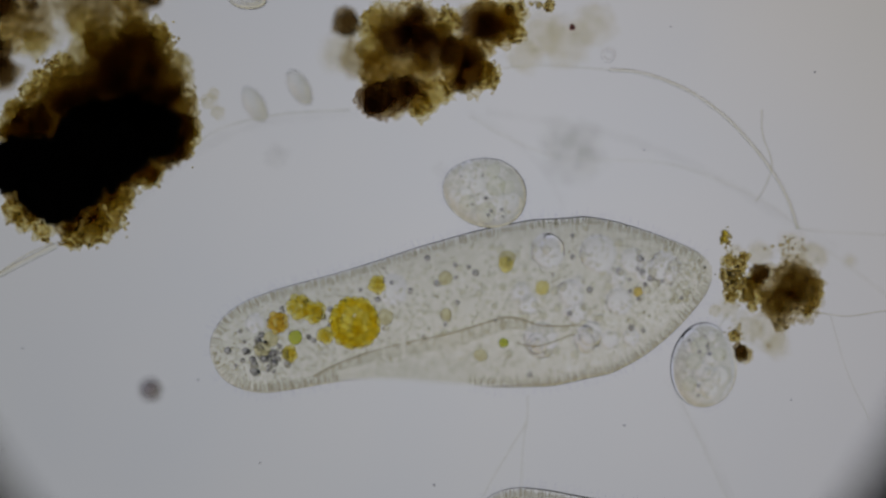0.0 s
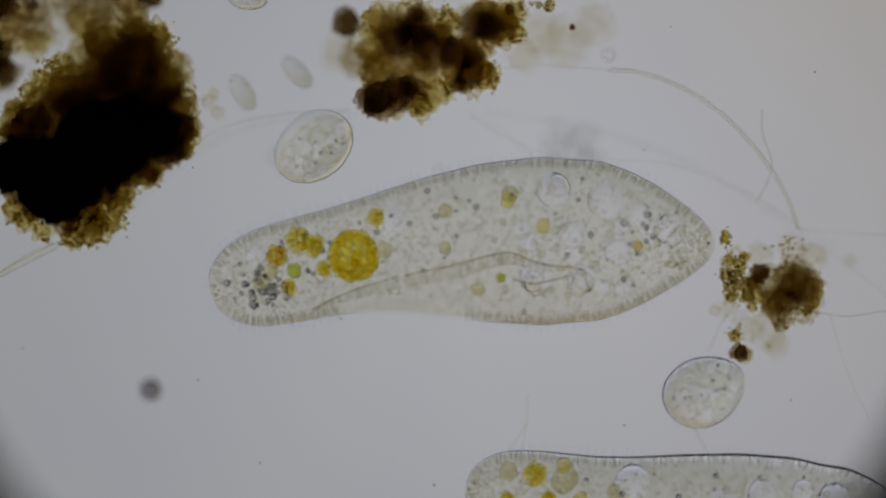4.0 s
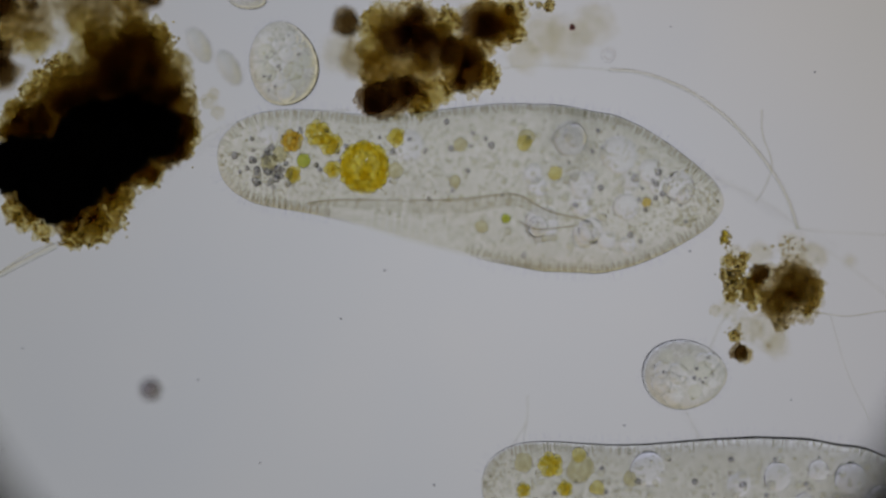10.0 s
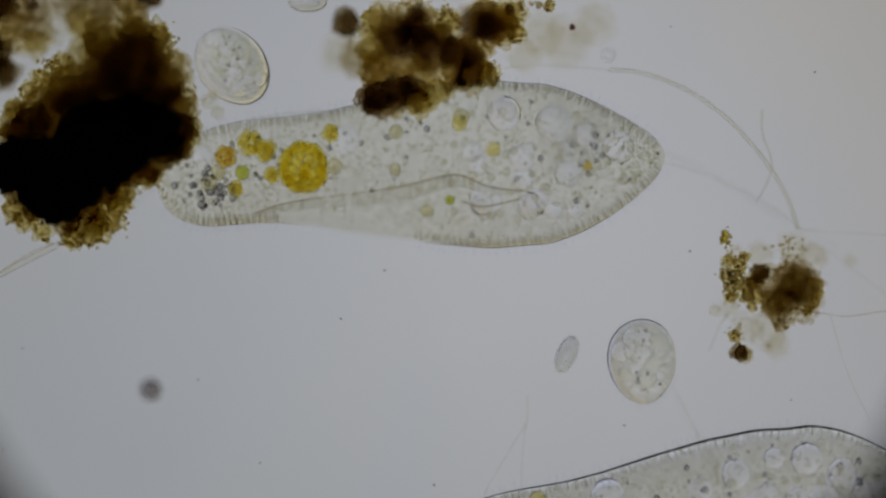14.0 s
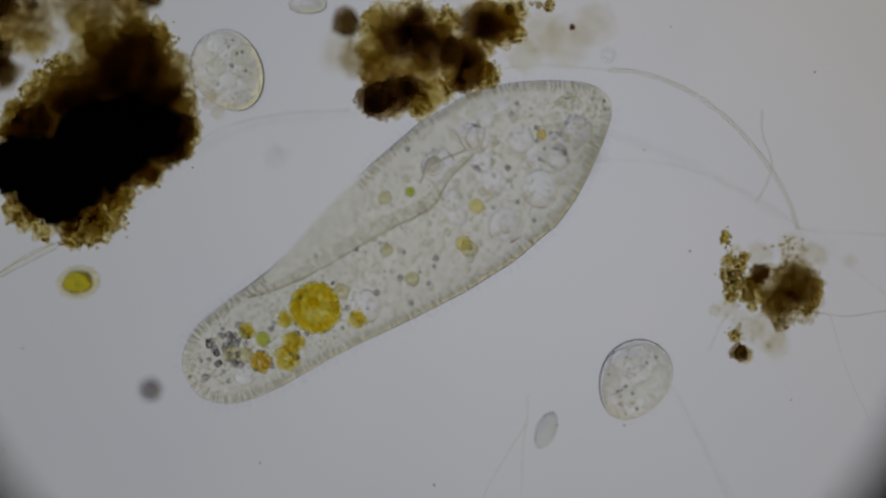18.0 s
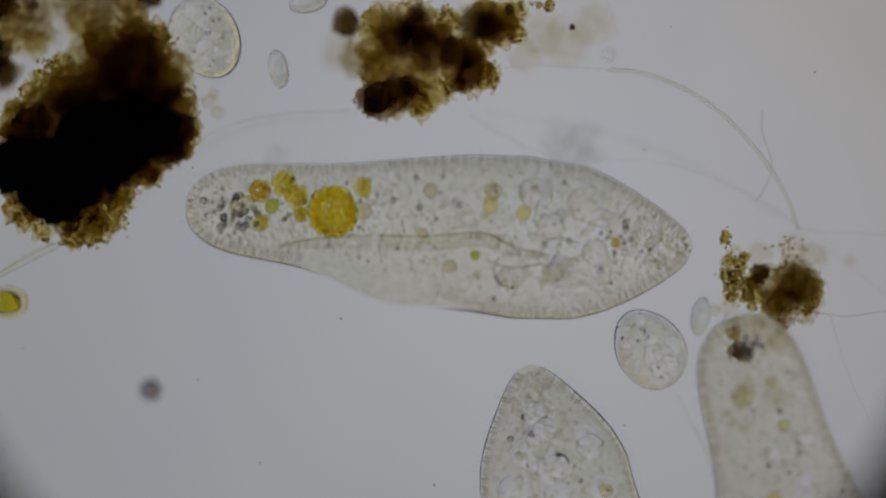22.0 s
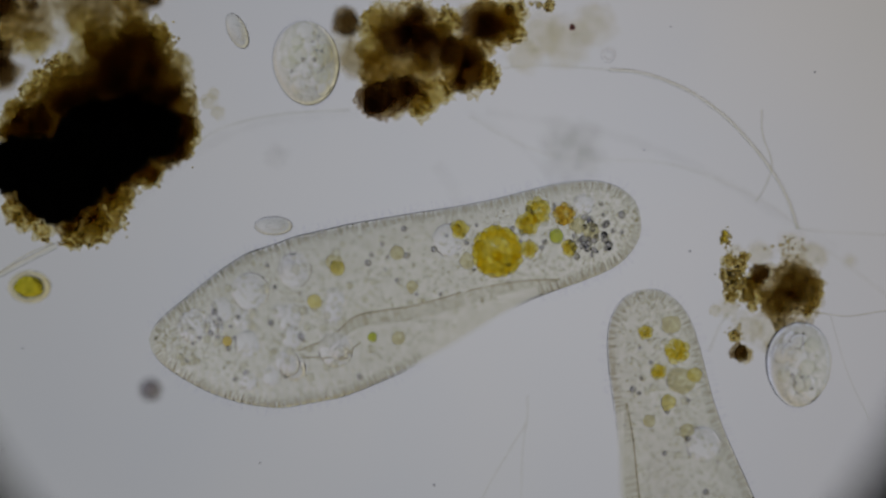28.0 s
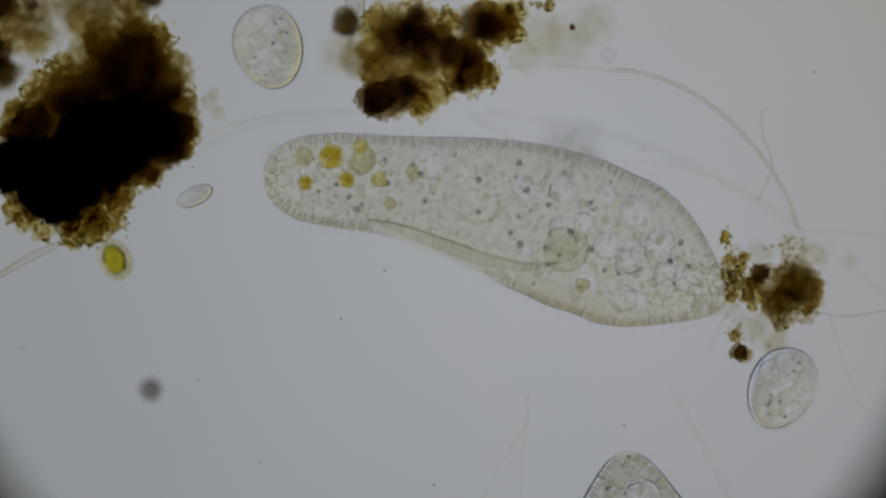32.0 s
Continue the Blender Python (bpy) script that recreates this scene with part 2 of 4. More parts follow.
class Slipper:
    """A long cell in rigid body sections, from its blunt end (0) to its pointed end (long)."""

    def __init__(self, name, long, wide, mat, seed, label, group="", lip=True, rounder=0.0):
        self.long, self.wide, self.rng = long, wide, random.Random(seed)
        self.thing = tagged(new(name), label, "ciliate", group)
        self.keys, self.parts, self.holes, self.lip, self.round = [], [], [], lip, rounder
        for i in range(PARTS):
            lo, hi = i / PARTS, (i + 1) / PARTS
            ob = link("body_section", self.rest(self.hull(lo, hi), i), mat, self.thing)
            self.parts.append(ob)
        self.fringe()

    def flat(self, u, w):
        """Height of the hull over its width: the blunt end and the lip of the groove are thin."""
        lip = math.exp(-((u - 0.40) / 0.14) ** 2) * max(0.0, -math.sin(w)) if self.lip else 0.0
        return (0.86 - 0.30 * math.exp(-(u / 0.16) ** 2)) * (1 - 0.62 * lip)

    def rest(self, me, i):
        """Marks on a section's mesh where its verts lie in the straight body, for the grain of its surface."""
        co = np.empty(len(me.vertices) * 3)
        me.vertices.foreach_get("co", co)
        co[0::3] += self.middle(i) * U
        me.attributes.new("rest", "FLOAT_VECTOR", "POINT").data.foreach_set("vector", co)
        u = co[0::3] / U / self.long
        thin = np.maximum(np.clip((u - 0.976) / 0.016, 0, 1), np.clip((0.005 - u) / 0.004, 0, 1))
        if self.lip:
            side = -co[1::3] / U / np.maximum(1.0, [smooth_width(min(1, max(0, v))) * self.wide for v in u])
            along = np.clip((u - 0.20) / 0.10, 0, 1) * np.clip((0.66 - u) / 0.16, 0, 1)
            thin = np.maximum(thin, along * np.clip((side - 0.35) / 0.35, 0, 1))
        me.attributes.new("thin", "FLOAT", "POINT").data.foreach_set("value", thin)
        return me

    def section(self, x):
        return min(PARTS - 1, max(0, int(x / self.long * PARTS)))

    def middle(self, i):
        return (i + 0.5) / PARTS * self.long

    def radius(self, u, w):
        """Half height and half width of the hull at share u of its length, at the angle w round it."""
        return smooth_width(u) * self.wide * (1 + self.round * math.sin(math.pi * max(0.0, u - 0.70) / 0.30) ** 2)

    def sag(self, u, w):
        """The lip of the mouth groove lies below the plane of the body."""
        return -80 * math.exp(-((u - 0.40) / 0.13) ** 2) * max(0.0, -math.sin(w)) ** 2 if self.lip else 0.0

    def hull(self, lo, hi, around=64):
        steps = 3
        us = [lo + (hi - lo) * j / steps for j in range(steps + 1)]
        if lo == 0:
            us = [0.0, 0.001, 0.003, 0.006, 0.010, hi]
        if hi == 1:
            us = [lo, 0.990, 0.994, 0.997, 0.999, 1.0]
        mid = (lo + hi) / 2
        verts, faces = [], []
        for u in us:
            for j in range(around):
                w = 2 * math.pi * j / around
                r = self.radius(u, w)
                verts.append(((u - mid) * self.long * U, math.sin(w) * r * U, (math.cos(w) * r * self.flat(u, w) + self.sag(u, w)) * U))
        for a in range(len(us) - 1):
            for j in range(around):
                k = (j + 1) % around
                faces.append((a * around + j, (a + 1) * around + j, (a + 1) * around + k, a * around + k))
        me = raw("body_section", verts, faces)
        bm = bmesh.new()
        bm.from_mesh(me)
        bmesh.ops.remove_doubles(bm, verts=bm.verts, dist=1e-6)
        for f in bm.faces:
            c = f.calc_center_median()
            if f.normal.dot(Vector((0, c.y, c.z))) + f.normal.x * (c.x if lo == 0 or hi == 1 else 0) < 0:
                f.normal_flip()
        bm.to_mesh(me)
        bm.free()
        return me

    def put(self, name, me, mat, x, y, z, label=""):
        i = self.section(x)
        ob = link(name, me, mat, self.parts[i], label)
        ob.location = ((x - self.middle(i)) * U, y * U, z * U)
        return ob

    def drop(self, name, mat, x, y, z, r, label="", squash=1.0):
        """A round body inside the cell."""
        shape = BALL3 if r > 14 else BALL2
        if mat is M_CLEAR:
            self.holes.append((x, y, r))
        v = lumpy(shape, self.rng.random() * 50, 0.2 if "food" in name and r > 11 else 0.12) * r * U
        v[:, 1] *= squash
        return self.put(name, raw(name, v, shape[1]), mat, x, y, z, label)

    def berry(self, name, mat, x, y, z, r, grain, count, label):
        """A vacuole packed with small round algae."""
        places = []
        for j in range(count):
            t, p = math.acos(1 - 2 * (j + 0.5) / count), j * 2.39996
            q = Vector((math.sin(t) * math.cos(p), math.sin(t) * math.sin(p), math.cos(t))) * (r - grain * 0.8)
            s = grain * self.rng.uniform(0.85, 1.15) * U
            places.append((q * U, (s, s, s), None))
        for _ in range(count // 20):
            q = Vector([self.rng.gauss(0, 1) for _ in range(3)]).normalized() * (r - 2.2 * grain) * self.rng.random() ** 0.5
            places.append((q * U, [grain * U] * 3, None))
        return self.put(name, gather(name, BALL2, places), mat, x, y, z, label)

    def scatter(self, name, mat, count, x0, x1, small, large, flat=0.72):
        for _ in range(count):
            x = self.rng.uniform(x0, x1)
            h = smooth_width(x / self.long) * self.wide - 24
            w, d = self.rng.uniform(0, 6.283), math.sqrt(self.rng.random())
            if self.lip and 0.24 < x / self.long < 0.52 and d * math.sin(w) < -0.35:
                continue
            self.drop(name, mat, x, h * d * math.sin(w), 0.45 * h * d * math.cos(w), self.rng.uniform(small, large))

    def fringe(self):
        """The rods under the skin, fine grains in the plasm, and the hairs outside, one mesh a section."""
        for i in range(PARTS):
            rods, hairs, grains = [], [], []
            ends = i == 0
            for _ in range(int(self.long / PARTS / (2.0 if ends else 3.1))):
                for ring in range(6):
                    side = 1 if ring % 2 else -1
                    w = side * math.pi / 2 + (ring // 2 - 1) * 0.2 + self.rng.uniform(-0.1, 0.1)
                    px = self.rng.uniform(i, i + 1) / PARTS * self.long
                    u = min(0.9985, max(0.0015, px / self.long))
                    slope = (smooth_width(min(1, u + 0.004)) - smooth_width(max(0, u - 0.004))) * self.wide / (0.008 * self.long)
                    if u > 0.994 or self.lip and side < 0 and 0.24 < u < 0.50:
                        continue
                    r = self.radius(u, w)
                    nx = -slope / math.hypot(1, slope)
                    n = Vector((nx, math.sin(w) * math.sqrt(1 - nx * nx), math.cos(w) * 0.8 * math.sqrt(1 - nx * nx))).normalized()
                    p = Vector((u * self.long - self.middle(i), math.sin(w) * r, math.cos(w) * r * self.flat(u, w)))
                    jig = Vector((self.rng.gauss(0, 0.18), self.rng.gauss(0, 0.12), self.rng.gauss(0, 0.12)))
                    turn = (-n + jig).to_track_quat("Z", "Y").to_matrix()
                    size = self.rng.uniform(10, 20)
                    rods.append(((p - n * 3) * U, (0.75 * U, 0.75 * U, size * U), turn))
                    if ring in (2, 3) or (ring in (0, 1) and self.rng.random() < 0.4):
                        turn = (n + jig * 1.6).to_track_quat("Z", "Y").to_matrix()
                        hairs.append((p * U, (0.7 * U, 0.7 * U, self.rng.uniform(10, 20) * U), turn))
            for _ in range(24):
                gx = self.rng.uniform(i, i + 1) / PARTS * self.long
                h = smooth_width(gx / self.long) * self.wide - 20
                if h < 8:
                    continue
                w, d = self.rng.uniform(0, 6.283), math.sqrt(self.rng.random())
                s = self.rng.uniform(1.6, 3.4) * U
                grains.append((((gx - self.middle(i)) * U, h * d * math.sin(w) * U, h * d * math.cos(w) * 0.6 * U), (s, s, s), None))
            for name, shape, places, mat in (("trichocyst_layer", ROD, rods, M_ROD), ("ciliary_fringe", ROD, hairs, M_CILIA), ("plasm_grain", BALL1, grains, M_FAT)):
                if places:
                    tagged(link(name, gather(name, shape, places), mat, self.parts[i]), kind="stuff")

    def plasm(self, around=104, steps=3):
        """The granular plasm under the skin, with gaps over the clear vacuoles."""
        for i in range(PARTS):
            us = [(i + k / steps) / PARTS for k in range(steps + 1)]
            verts, faces = [], []
            for u in us:
                for j in range(around):
                    w = 2 * math.pi * j / around
                    r = 0.955 * self.radius(u, w)
                    verts.append(((u * self.long - self.middle(i)) * U, math.sin(w) * r * U, (math.cos(w) * r * self.flat(u, w) * 0.94 + self.sag(u, w)) * U))
            for a in range(steps):
                x = (us[a] + us[a + 1]) / 2 * self.long
                for j in range(around):
                    y = math.sin(2 * math.pi * (j + 0.5) / around) * self.radius(x / self.long, 2 * math.pi * (j + 0.5) / around) * 0.955
                    if all((x - hx) ** 2 + (y - hy) ** 2 > (hr - 1) ** 2 for hx, hy, hr in self.holes):
                        k = (j + 1) % around
                        faces.append((a * around + j, (a + 1) * around + j, (a + 1) * around + k, a * around + k))
            tagged(link("plasm", self.rest(raw("plasm", verts, faces), i), M_PLASM, self.parts[i]), kind="stuff")

    def groove(self, points, r=2.4, fold=0):
        """The lip of the mouth groove, cut at the body sections."""
        line = bend(points, 14)
        for i in range(PARTS):
            piece = [p for p in line if i / PARTS * self.long - 8 <= p.x <= (i + 1) / PARTS * self.long + 1]
            if len(piece) > 2:
                moved = [Vector(((p.x - self.middle(i)) * U, p.y * U, p.z * U)) for p in piece]
                link("groove_lip", raw("groove_lip", *tube(moved, r * U)), M_FOLD, self.parts[i])
                if fold:
                    wide = [fold * math.sin(math.pi * min(1, max(0.02, (p.x - line[0].x) / (line[-1].x - line[0].x)))) ** 0.6 for p in piece]
                    verts = [m + Vector((0, -w * k / 4 * U, -w * 0.5 * (k / 4) ** 2 * U)) for m, w in zip(moved, wide) for k in range(5)]
                    quads = [(a * 5 + b, a * 5 + b + 1, a * 5 + b + 6, a * 5 + b + 5) for a in range(len(moved) - 1) for b in range(4)]
                    link("groove_wall", raw("groove_wall", verts, quads), M_ROD, self.parts[i])

    def key(self, t, a, b, roll, c=None, d=None, bow=0.0):
        """At t the blunt end lies at a, the pointed end at b, the thirds of the midline at c and d (chart), it has rolled so far, and its front half bows to its left and back by bow."""
        c = c or (a[0] + (b[0] - a[0]) / 3, a[1] + (b[1] - a[1]) / 3)
        d = d or (a[0] + (b[0] - a[0]) * 2 / 3, a[1] + (b[1] - a[1]) * 2 / 3)
        self.keys.append((t, *a, *c, *d, *b, roll, bow))

    def swim(self, depth):
        keys = np.array(sorted(self.keys))
        times = np.union1d(np.arange(0, 32.01, 0.25), keys[:, 0])
        track = np.array([glide(keys[:, 0], keys[:, j], times) for j in range(1, 11)]).T
        rows, sections = [], [[] for _ in range(PARTS)]
        grid = np.linspace(0, 1, 145)
        w0 = -4.5 * (grid - 1 / 3) * (grid - 2 / 3) * (grid - 1)
        w1 = 13.5 * grid * (grid - 2 / 3) * (grid - 1)
        w2 = -13.5 * grid * (grid - 1 / 3) * (grid - 1)
        w3 = 4.5 * grid * (grid - 1 / 3) * (grid - 2 / 3)
        for t, k in zip(times, track):
            p = np.array([at(k[j], k[j + 1], depth)[:2] for j in (0, 2, 4, 6)])
            line = np.outer(w0, p[0]) + np.outer(w1, p[1]) + np.outer(w2, p[2]) + np.outer(w3, p[3])
            f = np.gradient(line, axis=0)
            wave = k[9] * U * np.sin(2 * np.pi * grid / 0.56) * np.cos(np.pi / 2 * np.minimum(1, grid / 0.8)) ** 2
            line = line + np.stack([-f[:, 1], f[:, 0]], 1) / np.linalg.norm(f, axis=1)[:, None] * wave[:, None]
            run = np.concatenate([[0], np.cumsum(np.hypot(*np.diff(line, axis=0).T))])
            slack = (run[-1] - self.long * U) / 2

            def spot(s):
                s = s * U + slack
                if s < 0:
                    e = (line[1] - line[0]) / np.linalg.norm(line[1] - line[0])
                    return line[0] + e * s
                if s > run[-1]:
                    e = (line[-1] - line[-2]) / np.linalg.norm(line[-1] - line[-2])
                    return line[-1] + e * (s - run[-1])
                return np.array([np.interp(s, run, line[:, 0]), np.interp(s, run, line[:, 1])])

            def stand(s, reach):
                q, f = spot(s), spot(s + reach) - spot(s - reach)
                q = (spot(s + reach) + spot(s - reach)) / 4 + q / 2
                return pose(q[0], q[1], depth, 0, 0, math.degrees(math.atan2(f[1], f[0]))) @ pose(0, 0, 0, k[8])

            base = stand(self.long / 2, self.long / 2)
            rows.append((t, base))
            back = base.inverted()
            for i in range(PARTS):
                sections[i].append((t, back @ stand(self.middle(i), self.long / PARTS / 2)))
        walk(self.thing, rows)
        for ob, part_rows in zip(self.parts, sections):
            walk(ob, part_rows)


def glide(x, y, at_x):
    """A smooth line through (x, y) that never overshoots."""
    h, s = np.diff(x), np.diff(y) / np.diff(x)
    d = np.zeros(len(x))
    for i in range(1, len(x) - 1):
        if s[i - 1] * s[i] > 0:
            a, b = 2 * h[i] + h[i - 1], h[i] + 2 * h[i - 1]
            d[i] = (a + b) / (a / s[i - 1] + b / s[i])
    out = []
    for v in at_x:
        i = min(max(np.searchsorted(x, v) - 1, 0), len(h) - 1)
        u = min(1, max(0, (v - x[i]) / h[i]))
        out.append((1 + 2 * u) * (1 - u) ** 2 * y[i] + u * (1 - u) ** 2 * h[i] * d[i] + u * u * (3 - 2 * u) * y[i + 1] + u * u * (u - 1) * h[i] * d[i + 1])
    return np.array(out)


first = Slipper("slipper_animalcule", 902, 1.0, M_CORTEX, 11, "translucent grey-yellow slipper-shaped ciliate with a large amber food ball", "slipper cells", True, 0.03)
first.berry("food_vacuole", M_AMBER, 262, 5, 10, 45, 9.5, 66, "amber ball of packed algae")
for x, y, z, r, grain, count in ((172, 50, 10, 23, 9, 13), (196, 34, -5, 21, 9, 12), (206, -8, 15, 15, 7.5, 8), (138, -25, 5, 15, 7, 9), (312, 62, 0, 17, 8, 9)):
    first.berry("food_vacuole", M_GOLD, x, y, z, r, grain, count, "small cluster of yellow algae")
for x, y, z, r, mat in ((318, 8, 20, 14, M_DULL), (154, 0, 20, 13, M_GREEN), (477, -78, 10, 13, M_DULL), (542, 80, 0, 15, M_DULL), (112, 8, 12, 14, M_DULL), (92, -6, 12, 15, M_DULL),
                        (762, -8, 20, 9, M_RUST), (425, 0, -20, 10, M_DULL), (520, -60, 30, 9, M_GREEN), (540, 70, -30, 14, M_GOLD), (598, 26, 40, 13, M_GOLD), (430, 60, 20, 13, M_DULL)):
    first.drop("food_vacuole", mat, x, y, z, r)
first.berry("food_vacuole", M_RUST, 130, 32, 10, 20, 7, 14, "orange cluster of granules")
for x, y, z, r in ((819, 22, 10, 28), (707, 68, 10, 32), (617, 86, 0, 29), (647, 10, 30, 23), (727, -18, 0, 23), (764, 45, -20, 21),
                   (662, -72, 10, 23), (585, -62, -10, 30), (337, 50, 25, 27), (94, 40, 10, 18), (700, -80, 20, 16), (560, 20, 25, 18)):
    first.drop("clear_vacuole", M_CLEAR, x, y, z, r)
for j in range(34):
    first.drop("dark_granule", M_CRYSTAL, 78 + first.rng.gauss(0, 24), -22 + first.rng.gauss(0, 15) + j % 3 * 5, first.rng.uniform(-18, 28), first.rng.uniform(3.6, 6.8))
first.scatter("clear_vacuole", M_CLEAR, 12, 520, 830, 12, 22)
first.scatter("dark_granule", M_CRYSTAL, 22, 60, 330, 3, 5)
first.scatter("dark_granule", M_CRYSTAL, 34, 330, 840, 2.6, 5.8)
first.scatter("pale_granule", M_FAT, 80, 480, 860, 3, 8)
first.scatter("pale_granule", M_FAT, 40, 90, 480, 3, 7)
first.groove([(170, -72, 10), (230, -58, 20), (330, -42, 26), (430, -32, 30), (500, -20, 32), (540, -18, 32), (590, -38, 32), (650, -46, 30)], 1.5, 26)
first.groove([(540, -62, 20), (580, -72, 22), (640, -60, 24)], 1.3)
first.plasm()

second = Slipper("slipper_animalcule", 858, 0.93, M_CORTEX, 23, "translucent slipper-shaped ciliate with small scattered yellow food vacuoles", "slipper cells", True, 0.08)
for x, y, z, r in ((118, 40, 15, 23), (76, -8, 20, 13), (148, 2, 15, 14)):
    second.berry("food_vacuole", M_GOLD, x, y, z, r, r * 0.42, 12, "small cluster of yellow algae")
for x, y, z, r, mat in ((172, 36, -10, 24, M_DULL), (166, 62, 10, 14, M_GOLD),
                        (262, 30, 0, 14, M_DULL), (70, 38, 0, 17, M_DULL), (560, -30, -10, 38, M_MILK), (556, -28, 10, 24, M_MILK), (230, -30, 20, 12, M_DULL), (205, 10, 0, 13, M_GOLD), (610, -80, 20, 13, M_DULL)):
    second.drop("food_vacuole", mat, x, y, z, r)
for x, y, z, r in ((290, 52, 20, 31), (520, 62, 15, 25), (647, 74, 10, 27), (668, 0, 20, 27), (705, 40, -10, 25), (770, 5, 10, 21), (455, 40, 0, 21), (590, 80, 10, 18), (690, -70, 10, 22)):
    second.drop("clear_vacuole", M_CLEAR, x, y, z, r)
second.scatter("clear_vacuole", M_CLEAR, 12, 440, 780, 12, 24)
second.scatter("dark_granule", M_CRYSTAL, 44, 60, 780, 2.6, 5.8)
second.scatter("pale_granule", M_FAT, 80, 420, 820, 3, 8)
second.scatter("pale_granule", M_FAT, 40, 80, 420, 3, 7)
second.groove([(190, -62, 10), (260, -66, 20), (340, -76, 26), (420, -84, 30), (500, -78, 32), (560, -56, 32)], 1.5, 24)
second.plasm()

third = Slipper("slipper_animalcule", 900, 1.12, M_CORTEX_B, 37, "dull translucent slipper-shaped ciliate with dark granules", "slipper cells", False)
for x, y, z, r, mat in ((330, -20, 10, 14, M_GOLD), (210, 30, 10, 13, M_DULL), (130, 30, 10, 12, M_DULL), (470, 30, 10, 16, M_DULL), (700, 30, 10, 15, M_AMBER), (140, -24, 10, 20, M_DULL), (162, 32, 10, 22, M_MILK), (366, -18, 30, 15, M_GOLD), (418, -79, 20, 14, M_GOLD), (466, -38, 20, 24, M_DULL), (478, 88, 20, 9, M_GOLD)):
    third.drop("food_vacuole", mat, x, y, z, r)
for x, y, z, r in ((420, 20, 20, 30), (560, 40, 10, 28), (660, -30, 10, 30), (750, 30, 10, 26)):
    third.drop("clear_vacuole", M_CLEAR, x, y, z, r)
for j in range(14):
    third.drop("dark_granule", M_CRYSTAL, 61 + third.rng.gauss(0, 10), 13 + third.rng.gauss(0, 12), third.rng.uniform(0, 30), third.rng.uniform(3.6, 6.5))
third.scatter("clear_vacuole", M_CLEAR, 14, 180, 800, 12, 24)
third.scatter("dark_granule", M_CRYSTAL, 44, 50, 820, 2.8, 5.8)
third.scatter("pale_granule", M_FAT, 90, 60, 850, 3, 8)
third.plasm()


# ---- small round ciliates, ovals and the alga ----
def small_ciliate(label, seed, fat):
    rng = random.Random(seed)
    thing = tagged(new("round_ciliate"), label, "ciliate", "round cells")
    v = lumpy(BALL4, seed, 0.05, 0.8)
    v[:, 0] *= 76 * U
    v[:, 1] *= 62 * U * (1 + 0.10 * v[:, 0] / (76 * U))
    v[:, 2] *= 55 * U
    link("body", raw("body", v, BALL4[1]), M_SMALL, thing)
    holes = []
    for j in range(fat):
        w, d = j * 2.4 + rng.uniform(-0.3, 0.3), math.sqrt((j + 0.6) / fat)
        r = rng.uniform(9, 18)
        x, y = (71 - r) * d * math.cos(w), (57 - r) * d * math.sin(w)
        holes.append((x, y, r))
        ob = link("vacuole", raw("vacuole", lumpy(BALL3, seed + j, 0.12) * r * U, BALL3[1]), rng.choice((M_BRIGHT, M_BRIGHT, M_BRIGHT, M_MILK)), thing)
        ob.location = (x * U, y * U, rng.uniform(-6, 8) * U)
    for j in range(40):
        w, d = rng.uniform(0, 6.28), math.sqrt(rng.random())
        r = rng.uniform(1.6, 3.2)
        ob = link("granule", raw("granule", BALL2[0] * r * U, BALL2[1]), M_FAT if j % 4 else M_CRYSTAL, thing)
        ob.location = (58 * d * math.cos(w) * U, 46 * d * math.sin(w) * U, rng.uniform(-20, 25) * (1.05 - d) * U)
    verts, faces, seen = [], [], {}

    def corner(a, b):
        if (a, b) not in seen:
            seen[a, b] = len(verts)
            verts.append((a * 3 * U, b * 3 * U, 5 * noise.noise(Vector((a * 0.1, b * 0.1, seed))) * U))
        return seen[a, b]

    for a in range(-25, 25):
        for b in range(-20, 20):
            x, y = a * 3 + 1.5, b * 3 + 1.5
            if (x / 73) ** 2 + (y / 59) ** 2 < 1 and all((x - hx) ** 2 + (y - hy) ** 2 > hr * hr for hx, hy, hr in holes):
                faces.append([corner(a + da, b + db) for da, db in ((0, 0), (1, 0), (1, 1), (0, 1))])
    tagged(link("plasm", raw("plasm", verts, faces), M_THIN, thing), kind="stuff")
    hairs = []
    for j in range(150):
        w = j / 150 * 6.283
        n = Vector((math.cos(w), math.sin(w), rng.uniform(-0.2, 0.2))).normalized()
        hairs.append(((75 * U * n.x, 61 * U * n.y, 0), (0.6 * U, 0.6 * U, rng.uniform(7, 13) * U), (n + Vector((rng.gauss(0, .3), rng.gauss(0, .3), 0))).to_track_quat("Z", "Y").to_matrix()))
    tagged(link("cilia", gather("ciliary_fringe", ROD, hairs), M_CILIA, thing), kind="stuff")
    return thing


upper = small_ciliate("small clear egg-shaped ciliate full of pale vacuoles, by the dark detritus", 3, 15)
lower = small_ciliate("small clear egg-shaped ciliate with fine dark granules", 8, 13)


def oval(label):
    thing = tagged(new("oval_flagellate"), label, "protist", "oval cells")
    v = BALL3[0] * np.array((34, 17, 15)) * U
    link("body", raw("body", v, BALL3[1]), M_OVAL, thing)
    ob = link("nucleus", raw("nucleus", BALL2[0] * np.array((17, 8, 7)) * U, BALL2[1]), M_CLEAR, thing)
    ob.location = (4 * U, 0, 2 * U)
    return thing


oval_a, oval_b, oval_c, oval_d = (oval("tiny pale oval cell drifting near the detritus") for _ in range(4))

